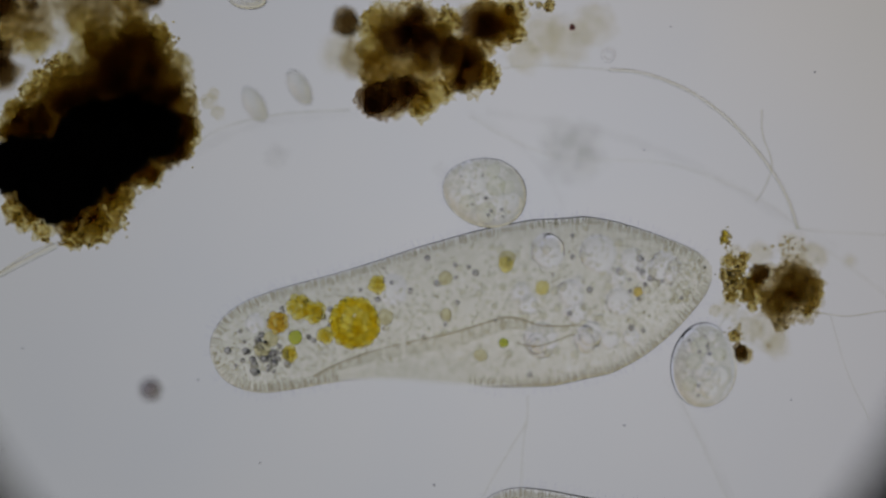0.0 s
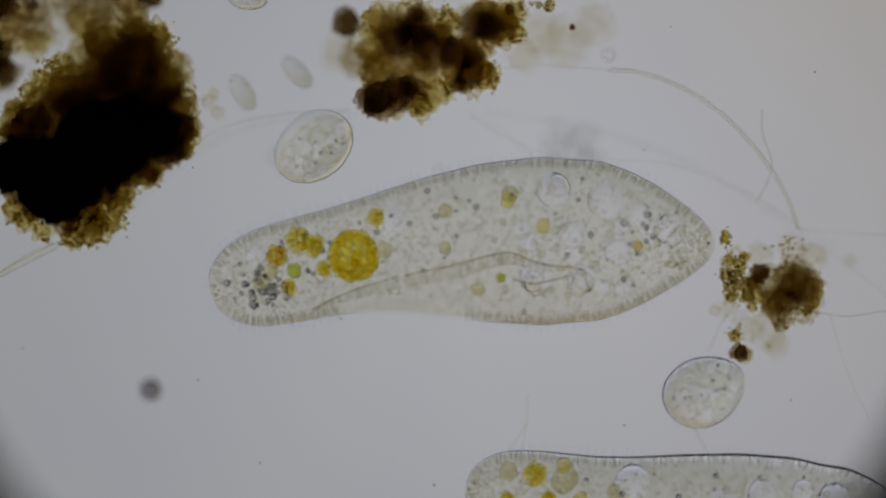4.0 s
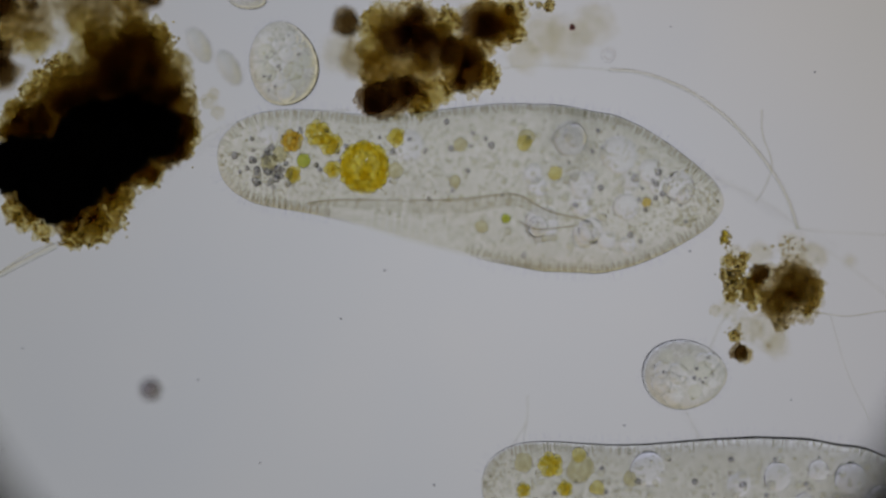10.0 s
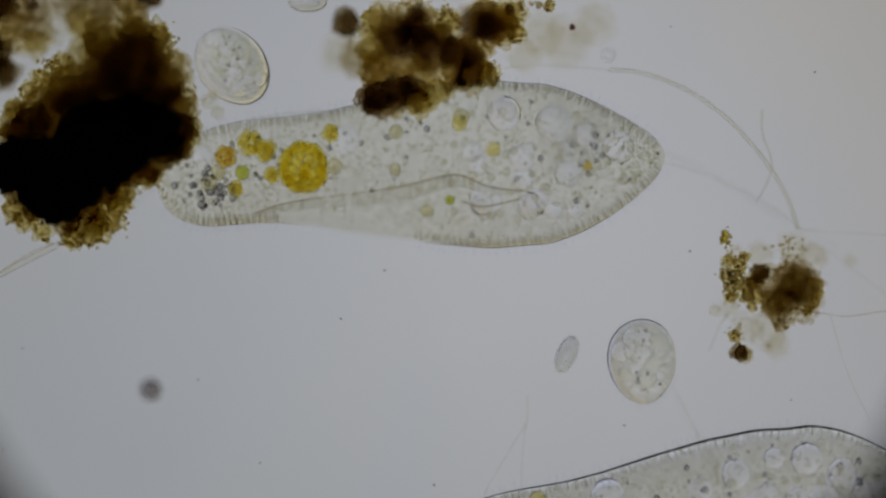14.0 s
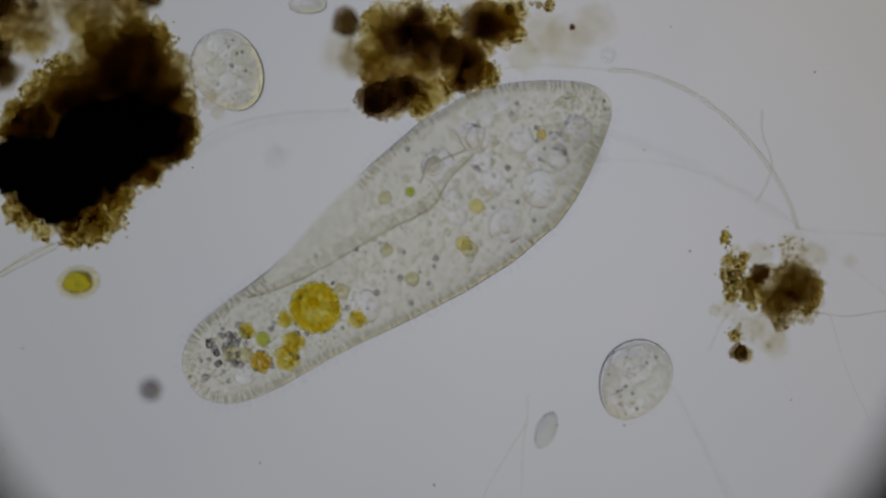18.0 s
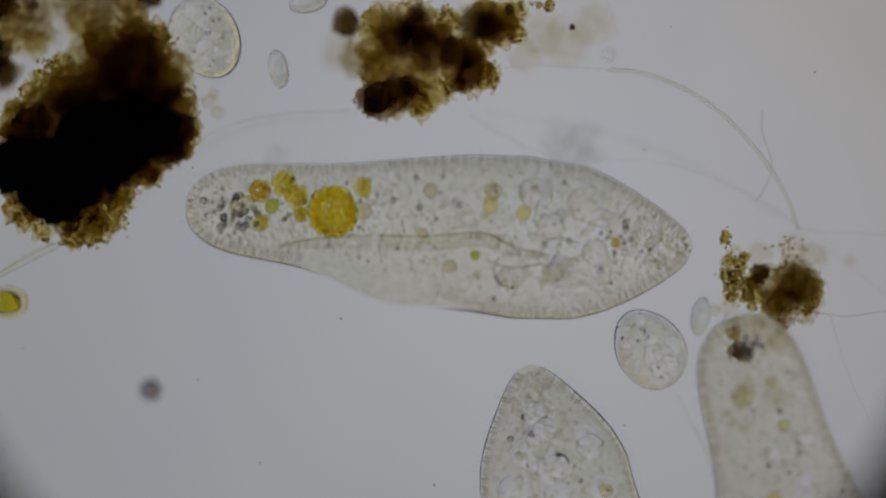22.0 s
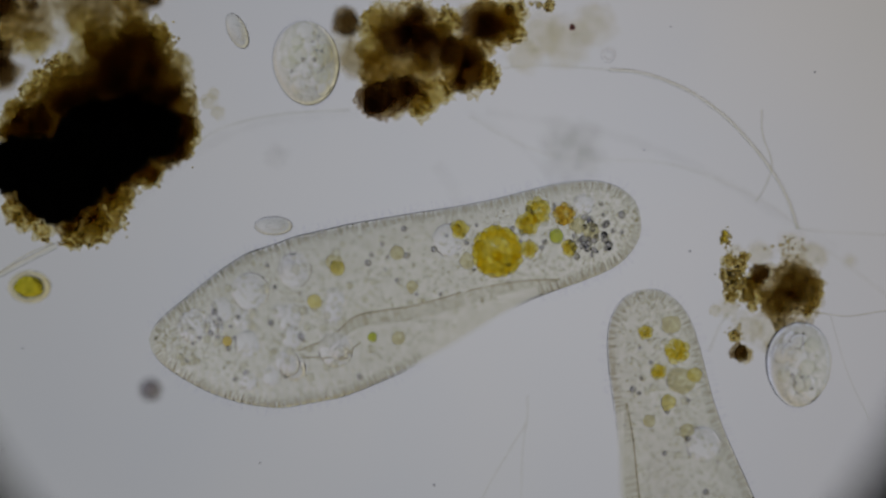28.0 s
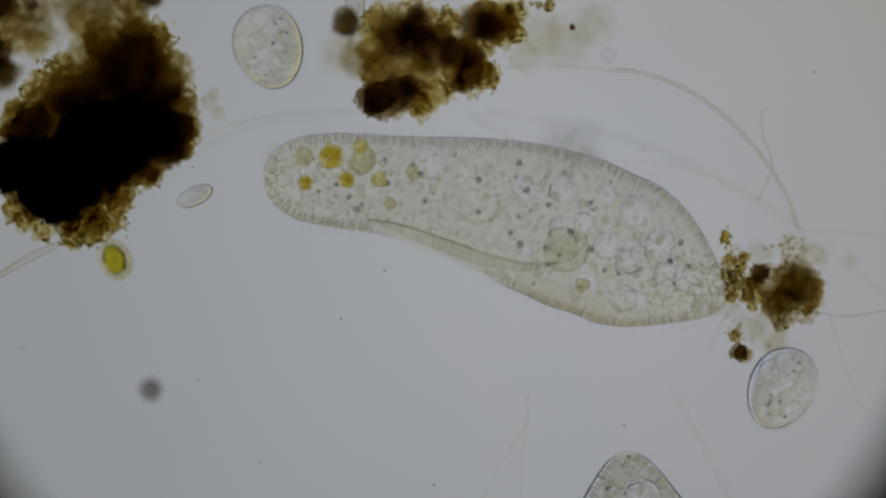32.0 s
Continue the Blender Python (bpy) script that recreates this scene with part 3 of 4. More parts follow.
alga = tagged(new("green_alga"), "small round yellow-green algal cell with a bright spot", "alga")
link("cell_wall", raw("cell_wall", BALL4[0] * np.array((38, 29, 27)) * U, BALL4[1]), M_ALGA, alga)
v = lumpy(BALL4, 5, 0.15) * np.array((26, 19, 17)) * U
link("chloroplast", raw("chloroplast", v, BALL4[1]), M_CHLORO, alga)
spot = link("pyrenoid", raw("pyrenoid", BALL2[0] * 11 * U, BALL2[1]), M_CLEAR, alga)
spot.location = (9 * U, 4 * U, 19 * U)


# ---- detritus that lies on the slide ----
class Clump:
    """A heap of uneven lumps with loose grains round them."""

    def __init__(self, name, label, x, y, seed):
        self.rng, self.seed = random.Random(seed), seed
        self.origin = at(x, y, SLIDE_Z)
        self.thing = tagged(new(name), label, "detritus")
        self.thing.location = self.origin
        self.grains = []

    def lump(self, x, y, r, mat, z=0.0, name="lump", flat=0.8, grains=14, rough=0.45, label=""):
        """A lump r wide, its middle z over the plane of focus."""
        self.seed += 1
        skins, faces, k = [], [], 0
        for j, (shape, share) in enumerate(((BALL4, 1.0), (BALL3, 0.8), (BALL3, 0.56)) if mat != M_HUMUS else ((BALL4, 1.0),)):
            off = [0.12 * self.rng.uniform(-1, 1) if j else 0.0 for _ in range(3)]
            skins.append((lumpy(shape, self.seed + 37 * j, rough, 1.5, 0.4) * share + np.array(off)) * np.array((r, r, r * flat)) * U)
            faces.extend([tuple(int(i) + k for i in f) for f in shape[1]])
            k += len(shape[0])
        ob = link(name, raw(name, np.concatenate(skins), faces), mat, self.thing, label)
        z += self.rng.uniform(-0.03, 0.03)
        c = at(x, y, z) - self.origin
        ob.location = c
        for _ in range(grains):
            w, e = self.rng.uniform(0, 6.283), self.rng.gauss(0, 0.5)
            d = r * self.rng.uniform(0.78, 1.02)
            s = (1.0 + 3.6 * self.rng.random() ** 2) * U
            p = c + Vector((d * math.cos(w) * math.cos(e), d * math.sin(w) * math.cos(e), d * flat * math.sin(e))) * U
            self.grains.append((p, (s, s * self.rng.uniform(0.6, 1), s), any_turn(self.rng)))
        return ob

    def strew(self, x, y, w, h, count, small, large, z=0.0):
        for _ in range(count):
            s = self.rng.uniform(small, large) * U
            p = at(x + self.rng.gauss(0, w / 2.7), y + self.rng.gauss(0, h / 2.7), z + self.rng.uniform(-0.04, 0.04)) - self.origin
            self.grains.append((p, (s, s * self.rng.uniform(0.6, 1), s * 0.8), any_turn(self.rng)))

    def done(self, mat):
        tagged(link("grain_crust", gather("grain_crust", BALL2, self.grains), mat, self.thing), kind="stuff")


heap = Clump("detritus_heap", "large black-brown heap of decayed matter with amber edges", 170, 240, 100)
for x, y, r, z in ((245, 232, 62, 0.10), (165, 245, 70, 0.09), (282, 222, 36, 0.12), (284, 248, 32, 0.10), (92, 300, 58, 0.08), (100, 350, 46, 0.06), (98, 374, 26, 0.04), (18, 285, 42, 0.10), (16, 312, 32, 0.07),
                   (62, 335, 38, 0.05), (190, 285, 52, 0.09), (236, 272, 34, 0.08), (138, 325, 48, 0.07), (222, 208, 42, 0.13), (165, 212, 40, 0.13), (60, 272, 34, 0.11), (75, 366, 24, 0.04)):
    heap.lump(x, y, r * 0.88, M_HUMUS, z, "dark_lump", grains=0, rough=0.22)
for x, y, r, z in ((238, 118, 56, 0.09), (192, 142, 46, 0.08), (284, 152, 38, 0.07), (300, 190, 34, 0.06), (100, 208, 44, 0.07), (52, 226, 34, 0.06), (138, 186, 36, 0.08), (212, 178, 44, 0.12), (262, 192, 38, 0.12), (165, 192, 34, 0.12), (30, 240, 30, 0.08)):
    heap.lump(x, y, r, M_UMBRA, z, "dark_brown_lump", grains=2, rough=0.25)
for x, y, r, z in ((318, 226, 26, 0.05), (302, 262, 32, 0.04), (262, 284, 32, 0.04), (222, 302, 30, 0.03), (180, 330, 32, 0.02), (150, 362, 30, 0.02), (118, 392, 24, 0.0), (60, 366, 24, 0.0), (30, 338, 24, 0.0)):
    heap.lump(x, y, r, M_UMBRA if y > 280 else M_BARK, z, "dark_brown_lump", grains=8, rough=0.35)
for x, y, r, z in ((215, 95, 66, 0.05), (255, 85, 46, 0.02), (175, 115, 54, 0.06), (290, 130, 46, 0.04), (318, 190, 34, 0.03), (90, 195, 56, 0.05), (45, 215, 42, 0.02), (130, 160, 46, 0.0),
                   (255, 296, 34, 0.02), (150, 395, 34, 0.02), (215, 335, 26, 0.02), (240, 62, 32, -0.02), (180, 75, 32, -0.01), (110, 165, 36, 0.03), (335, 225, 20, 0.03), (310, 262, 24, 0.02)):
    heap.lump(x, y, r, M_DEEP, z, "brown_lump", grains=4 if y < 200 else 8, rough=0.4)
# Amber rim: thin brown matter, its colour also imitating the lens's yellow fringe.
for x, y, r in ((190, 375, 34), (208, 352, 24), (130, 420, 20), (170, 405, 24), (110, 115, 20), (75, 140, 18), (264, 312, 18), (325, 262, 18), (22, 372, 18), (75, 408, 18),
                (45, 388, 20), (25, 195, 18), (283, 62, 18), (338, 240, 16), (12, 232, 14), (50, 160, 16)):
    heap.lump(x, y, r, M_UMBER, -0.01, "amber_lump", grains=22, rough=0.6)
for x, y, w, h, n in ((192, 385, 44, 46, 150), (95, 115, 44, 20, 50), (130, 430, 60, 12, 50), (338, 220, 16, 80, 60), (270, 318, 20, 20, 30), (300, 85, 16, 50, 30), (30, 200, 20, 20, 24), (30, 385, 30, 26, 40)):
    heap.strew(x, y, w, h, n, 1.6, 4.5)
for x, y, r in ((370, 180, 14), (385, 200, 12), (378, 165, 10)):
    heap.lump(x, y, r, M_PALE, 0.0, "pale_flake", grains=0)
heap.done(M_GRAIN)

corner_heap = Clump("detritus_heap", "brown fluffy detritus at the edge of the field", 70, 30, 200)
for x, y, r, mat in ((10, 30, 40, M_BROWN), (50, 15, 34, M_OLIVE), (60, 45, 34, M_OLIVE), (56, 10, 12, M_DARK), (105, 40, 34, M_PALE), (8, 128, 24, M_BARK), (-12, 95, 30, M_BARK), (165, 15, 42, M_OLIVE), (190, 5, 34, M_OLIVE), (238, 22, 22, M_BROWN),
                     (265, -6, 22, M_BARK), (225, 0, 24, M_BROWN), (120, -5, 34, M_OLIVE), (60, 75, 24, M_UMBER), (15, 70, 24, M_BROWN), (0, 10, 26, M_BARK), (145, 40, 26, M_UMBER)):
    corner_heap.lump(x, y, r, mat, 0.09, "lump", grains=8, rough=0.6)
corner_heap.done(M_GRAIN)

clump = Clump("detritus_heap", "ragged dark-brown clump of decayed matter with a grainy edge", 750, 100, 300)
for x, y, r, z in ((652, 174, 22, 0.0), (675, 176, 32, 0.01), (705, 166, 30, 0.02), (728, 152, 20, 0.02), (660, 192, 16, 0.0), (700, 70, 34, 0.15), (735, 62, 36, 0.15), (738, 24, 15, 0.08), (770, 84, 32, 0.14),
                   (808, 94, 26, 0.10), (838, 100, 16, 0.04), (812, 150, 13, 0.0), (845, 42, 30, 0.16), (866, 48, 24, 0.14), (830, 130, 22, 0.02), (902, 18, 9, 0.03)):
    clump.lump(x, y, r, M_CORE, z, "dark_lump", grains=6, rough=0.5)
for x, y, r, z in ((685, 165, 40, 0.04), (672, 120, 30, 0.04), (735, 140, 36, 0.05), (715, 95, 48, 0.06), (690, 45, 34, 0.05), (730, 35, 36, 0.03), (775, 95, 44, 0.05), (815, 110, 42, 0.02), (838, 130, 32, 0.0), (835, 95, 34, 0.02),
                   (855, 45, 40, 0.08), (880, 40, 34, 0.03), (735, 180, 20, 0.0), (800, 145, 20, 0.02), (890, 60, 22, 0.0), (750, 45, 28, 0.04), (900, 40, 18, 0.0), (860, 20, 24, 0.04), (660, 130, 24, 0.02)):
    clump.lump(x, y, r, M_BROWN, z, "brown_lump", grains=12, rough=0.6)
for x, y, r in ((795, 38, 22), (905, 25, 26), (745, 190, 20), (915, 60, 16), (865, 135, 22), (660, 90, 30), (785, 62, 20), (770, 165, 26), (665, 40, 26)):
    clump.lump(x, y, r, M_UMBER, 0.0, "amber_lump", grains=20, rough=0.6)
for x, y, w, h, n in ((866, 130, 20, 50, 60), (740, 192, 30, 16, 30), (908, 66, 26, 14, 30), (820, 158, 40, 10, 30), (790, 30, 30, 30, 40)):
    clump.strew(x, y, w, h, n, 1.6, 4.2)
clump.done(M_GRAIN)

haze = Clump("detritus_flake", "pale brown blurred flake beside the dark clump", 610, 80, 400)
haze.lump(614, 40, 23, M_BARK, 0.07, "dark_lump", grains=6)
haze.lump(600, 95, 30, M_PALE, 0.14, "amber_lump", grains=6)
haze.lump(632, 105, 30, M_OLIVE, 0.14, "amber_lump", grains=6)
haze.lump(640, 70, 24, M_PALE, 0.12, "amber_lump", grains=6)
haze.done(M_GRAIN)

right = Clump("detritus_clump", "small brown clump with yellow grains and pale threads", 1360, 510, 500)
right.lump(1398, 512, 44, M_OLIVE, -0.02, "brown_lump", grains=30)
right.lump(1415, 500, 36, M_OLIVE, 0.06, "brown_lump", grains=20)
right.lump(1385, 540, 30, M_OLIVE, -0.02, "brown_lump", grains=20)
right.lump(1410, 508, 28, M_DEEP, 0.05, "dark_lump", grains=0, rough=0.5)
right.lump(1372, 535, 24, M_DEEP, 0.0, "dark_lump", grains=8, rough=0.5)
right.lump(1346, 484, 15, M_BARK, 0.0, "dark_lump", grains=10)
right.lump(1334, 503, 14, M_BROWN, 0.0, "brown_lump", grains=20)
right.lump(1382, 574, 13, M_OLIVE, 0.0, "brown_lump", grains=8)
right.lump(1398, 515, 54, M_OLIVE, 0.07, "brown_lump", grains=0)
for x, y, r in ((1320, 580, 26), (1360, 590, 30), (1345, 450, 22), (1400, 440, 24), (1290, 545, 18), (1375, 615, 20), (1440, 455, 24), (1300, 450, 16)):
    right.lump(x, y, r, M_PALE, -0.09, "pale_flake", grains=3)
for x, y, r in ((1290, 462, 11), (1308, 474, 13), (1300, 505, 13), (1320, 522, 12), (1332, 500, 15), (1342, 524, 12), (1294, 526, 10), (1332, 542, 9), (1285, 488, 9), (1318, 455, 9), (1300, 596, 10), (1440, 535, 11), (1430, 550, 10), (1446, 505, 11), (1450, 520, 8)):
    right.lump(x, y, r, M_UMBER, 0.0, "amber_lump", grains=8, rough=0.8)
for x, y, w, h, n in ((1298, 490, 26, 58, 150), (1332, 500, 34, 36, 80), (1285, 425, 12, 24, 26), (1320, 520, 50, 30, 40), (1300, 590, 20, 16, 18), (1400, 440, 40, 20, 26), (1380, 575, 20, 12, 14)):
    right.strew(x, y, w, h, n, 1.4, 4.6)
right.lump(1283, 413, 6, M_GOLD, 0.0, "orange_grain", grains=3)
right.lump(1281, 423, 7, M_GOLD, 0.0, "orange_grain", grains=3)
right.done(M_GRAIN)

shard = Clump("dark_particle", "small angular dark brown particle by the brown clump", 1310, 625, 600)
shard.lump(1308, 624, 15, M_BARK, -0.01, "dark_lump", grains=6)
shard.lump(1318, 628, 14, M_BROWN, 0.0, "brown_lump", grains=6)
shard.done(M_GRAIN)

veil = Clump("mucus_flake", "pale yellowish mucus flake with a dark red dot", 1020, 55, 700)
for x, y, r in ((960, 60, 36), (1000, 75, 40), (1050, 45, 34), (930, 100, 30)):
    veil.lump(x, y, r, M_PALE, -0.11, "pale_flake", grains=0, flat=0.35)
veil.lump(1013, 48, 5.0, M_RED, -0.03, "red_dot", grains=2)
veil.lump(972, 10, 10, M_UMBER, 0.0, "amber_lump", grains=10)
veil.strew(950, 8, 40, 10, 14, 3, 6)
veil.done(M_GRAIN)

ghost = Clump("mucus_flake", "large blurred grey mucus flake out of focus", 1015, 268, 800)
for x, y, r in ((990, 250, 34), (1035, 245, 30), (1012, 280, 46), (1045, 285, 26)):
    ghost.lump(x, y, r, M_GHOST, -0.13, "grey_flake", grains=0, flat=0.5)
ghost.strew(1015, 270, 60, 50, 10, 5, 9, -0.12)
ghost.done(M_GHOST)

faint = Clump("mucus_flake", "faint blurred grey speck out of focus", 490, 278, 820)
faint.lump(490, 278, 20, M_GHOST, -0.13, "grey_flake", grains=3)
faint.done(M_GHOST)

speck = Clump("drifting_speck", "small blurred dark grey speck above the bare slide", 267, 690, 840)
speck.lump(267, 690, 17, M_MOTE, 0.14, "dark_lump", grains=3, rough=0.2)
speck.done(M_GHOST)

mote = Clump("drifting_speck", "faint blurred grey speck on a clear thread", 1504, 462, 850)
mote.lump(1504, 462, 10, M_PALE, -0.1, "grey_lump", grains=4)
mote.done(M_GHOST)

pale = Clump("mucus_flake", "small bright mucus drop below the brown clump", 1272, 548, 860)
pale.lump(1266, 550, 11, M_PALE, 0.0, "pale_drop", grains=2)
pale.done(M_PALE)


# ---- threads ----
def fibre(name, label, points, r, z=0.0, mat=None, taper=0.0):
    line = bend([at(x, y, z) for x, y in points], 12)
    ob = link(name, raw(name, *tube(line, r * U, 8, taper)), mat or M_FIBRE)
    return tagged(ob, label, "fibre")


fibre("algal_thread", "long curved clear thread", [(1078, 124), (1120, 127), (1170, 140), (1230, 168), (1290, 213), (1340, 268), (1372, 312), (1395, 355), (1412, 405)], 3.2, -0.03)
fibre("algal_thread", "short clear side thread", [(1348, 195), (1350, 240), (1366, 290), (1352, 335), (1336, 358)], 1.6, -0.02)
fibre("algal_thread", "fine clear thread by the brown clump", [(1405, 405), (1460, 410), (1568, 416), (1640, 420)], 1.5, -0.06, M_FAINT)
fibre("algal_thread", "fine clear thread by the brown clump", [(1425, 420), (1480, 455), (1568, 522), (1640, 580)], 1.6, -0.08, M_FAINT)
fibre("algal_thread", "fine clear thread by the brown clump", [(1440, 552), (1500, 560), (1568, 550), (1640, 545)], 1.3, 0.0)
fibre("algal_thread", "short pale thread below the brown clump", [(1288, 552), (1270, 585), (1255, 622)], 2.4, -0.05, M_FAINT)
fibre("algal_thread", "faint thread over the bare slide", [(1470, 560), (1500, 660), (1540, 745)], 1.2, -0.03, M_FAINT)
fibre("algal_thread", "clear thick thread leaving the black heap", [(-60, 512), (0, 486), (50, 460), (100, 435)], 5.0, -0.02)
fibre("algal_thread", "fine thread leaving the black heap", [(-20, 498), (40, 455), (95, 430)], 1.6, 0.0)
fibre("algal_thread", "faint branching thread over the bare slide", [(934, 700), (932, 745), (915, 775), (870, 850), (850, 890)], 1.6, -0.05, M_FAINT)
fibre("algal_thread", "faint branching thread over the bare slide", [(932, 745), (925, 800), (922, 890)], 1.4, -0.05, M_FAINT)
fibre("algal_thread", "faint thread over the bare slide", [(1200, 700), (1235, 770), (1290, 890)], 1.2, -0.06, M_FAINT)
fibre("algal_thread", "faint long thread beside the black heap", [(205, 395), (270, 320), (360, 245), (430, 215), (520, 200), (620, 195)], 2.0, -0.06, M_FAINT)
fibre("algal_thread", "faint long thread under the brown clump", [(880, 122), (960, 116), (1078, 124)], 1.8, -0.04, M_FAINT)
fibre("algal_thread", "faint long thread under the brown clump", [(830, 205), (900, 245), (1000, 280), (1180, 290), (1330, 345), (1420, 405)], 1.3, -0.07, M_FAINT)

for label, line, r in (("wide faint band of slime beside the black heap", [(190, 425), (250, 350), (340, 275), (430, 228), (530, 208), (640, 200)], 8),
                       ("wide faint band of slime under the brown clump", [(860, 200), (980, 215), (1120, 250), (1260, 310), (1400, 395), (1480, 440)], 8),
                       ("faint bent band of slime under the brown clump", [(830, 200), (900, 240), (960, 300), (1000, 370)], 5),
                       ("faint band of slime over the bare slide", [(770, 290), (800, 330), (822, 380)], 12),
                       ("faint band of slime over the bare slide", [(1180, 670), (1230, 760), (1270, 830), (1300, 900)], 6)):
    fibre("slime_band", label, line, r, -0.12, M_WISP)

ring = []
for j in range(25):
    w = 2 * math.pi * j / 24
    ring.append(at(1077 + 10 * math.cos(w), 98 + 10 * math.sin(w), 0.02))
tagged(link("ring_cell", raw("ring_cell", *tube(ring, 3.0 * U)), M_CLEAR), "tiny clear ring-shaped cell by the thread", "cell")

# Fixed specks at the plane of focus stand in for dust on the sensor.
for x, y, r in ((350, 673, 1.8), (603, 564, 2.0), (681, 479, 2.2), (768, 859, 2.4), (460, 820, 1.8), (1105, 753, 2.2), (40, 617, 1.8), (1140, 266, 1.6), (1442, 128, 1.8), (1400, 708, 1.5), (5, 795, 1.6), (1187, 47, 1.4), (1221, 445, 2.2)):
    ob = link("dust_speck", raw("dust_speck", BALL2[0] * r * U, BALL2[1]), M_CRYSTAL)
    ob.location = at(x, y, 0.0)
    tagged(ob, "tiny dark round speck standing in for dust on the camera sensor", "speck", "specks")


# ---- what moves ----
def drift(thing, depth, places):
    """places: calls of spot_at, in time order."""
    keys = np.array(places)
    times = np.union1d(np.arange(0, 32.01, 0.25), keys[:, 0])
    track = [glide(keys[:, 0], keys[:, j], times) for j in range(1, 5)]
    rows = []
    for t, x, y, turn, roll in zip(times, *track):
        p = at(x, y, float(np.interp(t, (14, 25), depth)))
        rows.append((t, pose(p.x, p.y, p.z, 0, 0, -turn) @ pose(0, 0, 0, roll)))
    walk(thing, rows)


class Course:
    """A list of stations: seconds, place on the chart, turn clockwise in degrees, roll."""

    def __init__(self):
        self.stations = []

    def to(self, t, x, y, turn=0.0, roll=0.0):
        self.stations.append((t, x, y, turn, roll))
        return self


def motions():
    k = first.key
    k(0, (368, 645), (1268, 470), 0, (668, 570), (968, 535))
    k(1, (388, 600), (1280, 480), 0, (680, 541), (980, 516))
    k(2, (390, 545), (1282, 480), 0, (690, 497), (990, 495))
    k(3, (385, 525), (1272, 480), 0, (680, 468), (980, 468))
    k(3.5, (375, 545), (1260, 458), 0, (668, 466), (965, 450))
    k(5.5, (376, 366), (1298, 372), 0, (678, 360), (987, 368))
    k(6, (387, 350), (1305, 365), 0, (690, 346), (1000, 367))
    k(7, (403, 325), (1310, 378), 0, (705, 334), (1010, 360))
    k(8, (412, 300), (1315, 375), 0, (715, 320), (1015, 353))
    k(9, (418, 300), (1318, 375), 0, (718, 308), (1018, 349))
    k(10, (385, 290), (1282, 360), 0, (680, 303), (985, 335), 10)
    k(11, (362, 285), (1250, 325), 0, (655, 302), (955, 313), 10)
    k(12, (357, 290), (1235, 315), 0, (648, 296), (943, 304), 10)
    k(13, (347, 290), (1212, 298), 0, (636, 292), (924, 292), 10)
    k(14, (297, 345), (1162, 275), 0, (585, 298), (872, 292), 10)
    k(14.5, (235, 420), (1085, 228), 10, (515, 332), (805, 296), 10)
    k(16.5, (145, 504), (1010, 225), -24, (433, 387), (722, 336))
    k(17, (175, 485), (1062, 228), -24, (475, 394), (774, 322))
    k(17.5, (168, 535), (1012, 235), 90, (455, 425), (740, 330))
    k(18, (320, 678), (1088, 165), 175, (578, 524), (824, 342))
    k(18.5, (295, 810), (1000, 210), 180, (505, 610), (770, 395))
    k(19, (388, 945), (965, 240), 180, (600, 698), (802, 457))
    k(20, (434, 1078), (970, 394), 180, (634, 833), (827, 596))
    k(20.5, (470, 1110), (1035, 405), 180, (690, 870), (880, 620))
    k(20.7, (590, 868), (1190, 248), 170, (775, 672), (990, 455))
    k(21, (540, 765), (1328, 288), 155, (791, 590), (1053, 431))
    k(21.25, (442, 722), (1270, 326), 120, (722, 550), (1000, 428))
    k(21.5, (380, 628), (1260, 376), 75, (650, 515), (968, 416))
    k(21.7, (380, 458), (1302, 388), 45, (690, 420), (990, 400))
    k(22, (316, 366), (1238, 437), -28, (620, 388), (930, 421))
    k(22.2, (266, 390), (1172, 462), -24, (575, 385), (880, 405))
    k(22.5, (196, 480), (1088, 374), -20, (504, 403), (804, 388))
    k(22.7, (144, 515), (1020, 368), -20, (440, 412), (735, 378))
    k(23, (275, 335), (1138, 452), -20, (570, 365), (860, 420))
    k(23.2, (318, 225), (1166, 510), 0, (590, 300), (880, 418))
    k(23.5, (350, 100), (1120, 524), 10, (605, 290), (868, 420))
    k(23.7, (328, 60), (1090, 500), 26, (590, 262), (850, 400))
    k(24, (387, -50), (1090, 495), 26, (550, 216), (778, 358))
    k(24.5, (345, -110), (1002, 470), 26, (525, 165), (715, 318))
    k(25, (396, -110), (1026, 490), 26, (535, 162), (728, 354))
    k(25.2, (410, 150), (1236, 490), 0, (665, 290), (945, 420))
    k(25.5, (452, 555), (1310, 505), 0, (735, 545), (1025, 508))
    k(26, (500, 130), (940, 890), 30, (610, 400), (760, 660))
    k(26.5, (780, 105), (480, 945), 90, (690, 380), (585, 660))
    k(27, (1010, 360), (150, 580), 150, (730, 440), (440, 520))
    k(27.5, (1012, 635), (288, 235), 180, (750, 556), (496, 427))
    k(27.7, (1096, 590), (262, 350), 180, (888, 518), (568, 440))
    k(28, (1140, 385), (258, 600), 180, (850, 462), (556, 563))
    k(28.2, (1044, 282), (216, 705), 180, (775, 430), (500, 580))
    k(28.5, (1088, 180), (352, 710), 180, (825, 345), (608, 548))
    k(28.7, (884, 244), (190, 830), 178, (660, 435), (435, 640))
    k(29, (795, 455), (10, 908), 175, (545, 610), (287, 765))
    k(29.5, (925, 910), (58, 555), 175, (630, 822), (328, 700))
    k(30, (1228, 968), (350, 584), 180, (934, 845), (640, 713))
    k(30.5, (1450, 1150), (712, 652), 180, (1210, 985), (955, 812))
    k(31, (1614, 1176), (868, 721), 180, (1375, 1016), (1120, 857))
    k(31.5, (1130, 1390), (905, 515), 180, (1060, 1095), (980, 800))
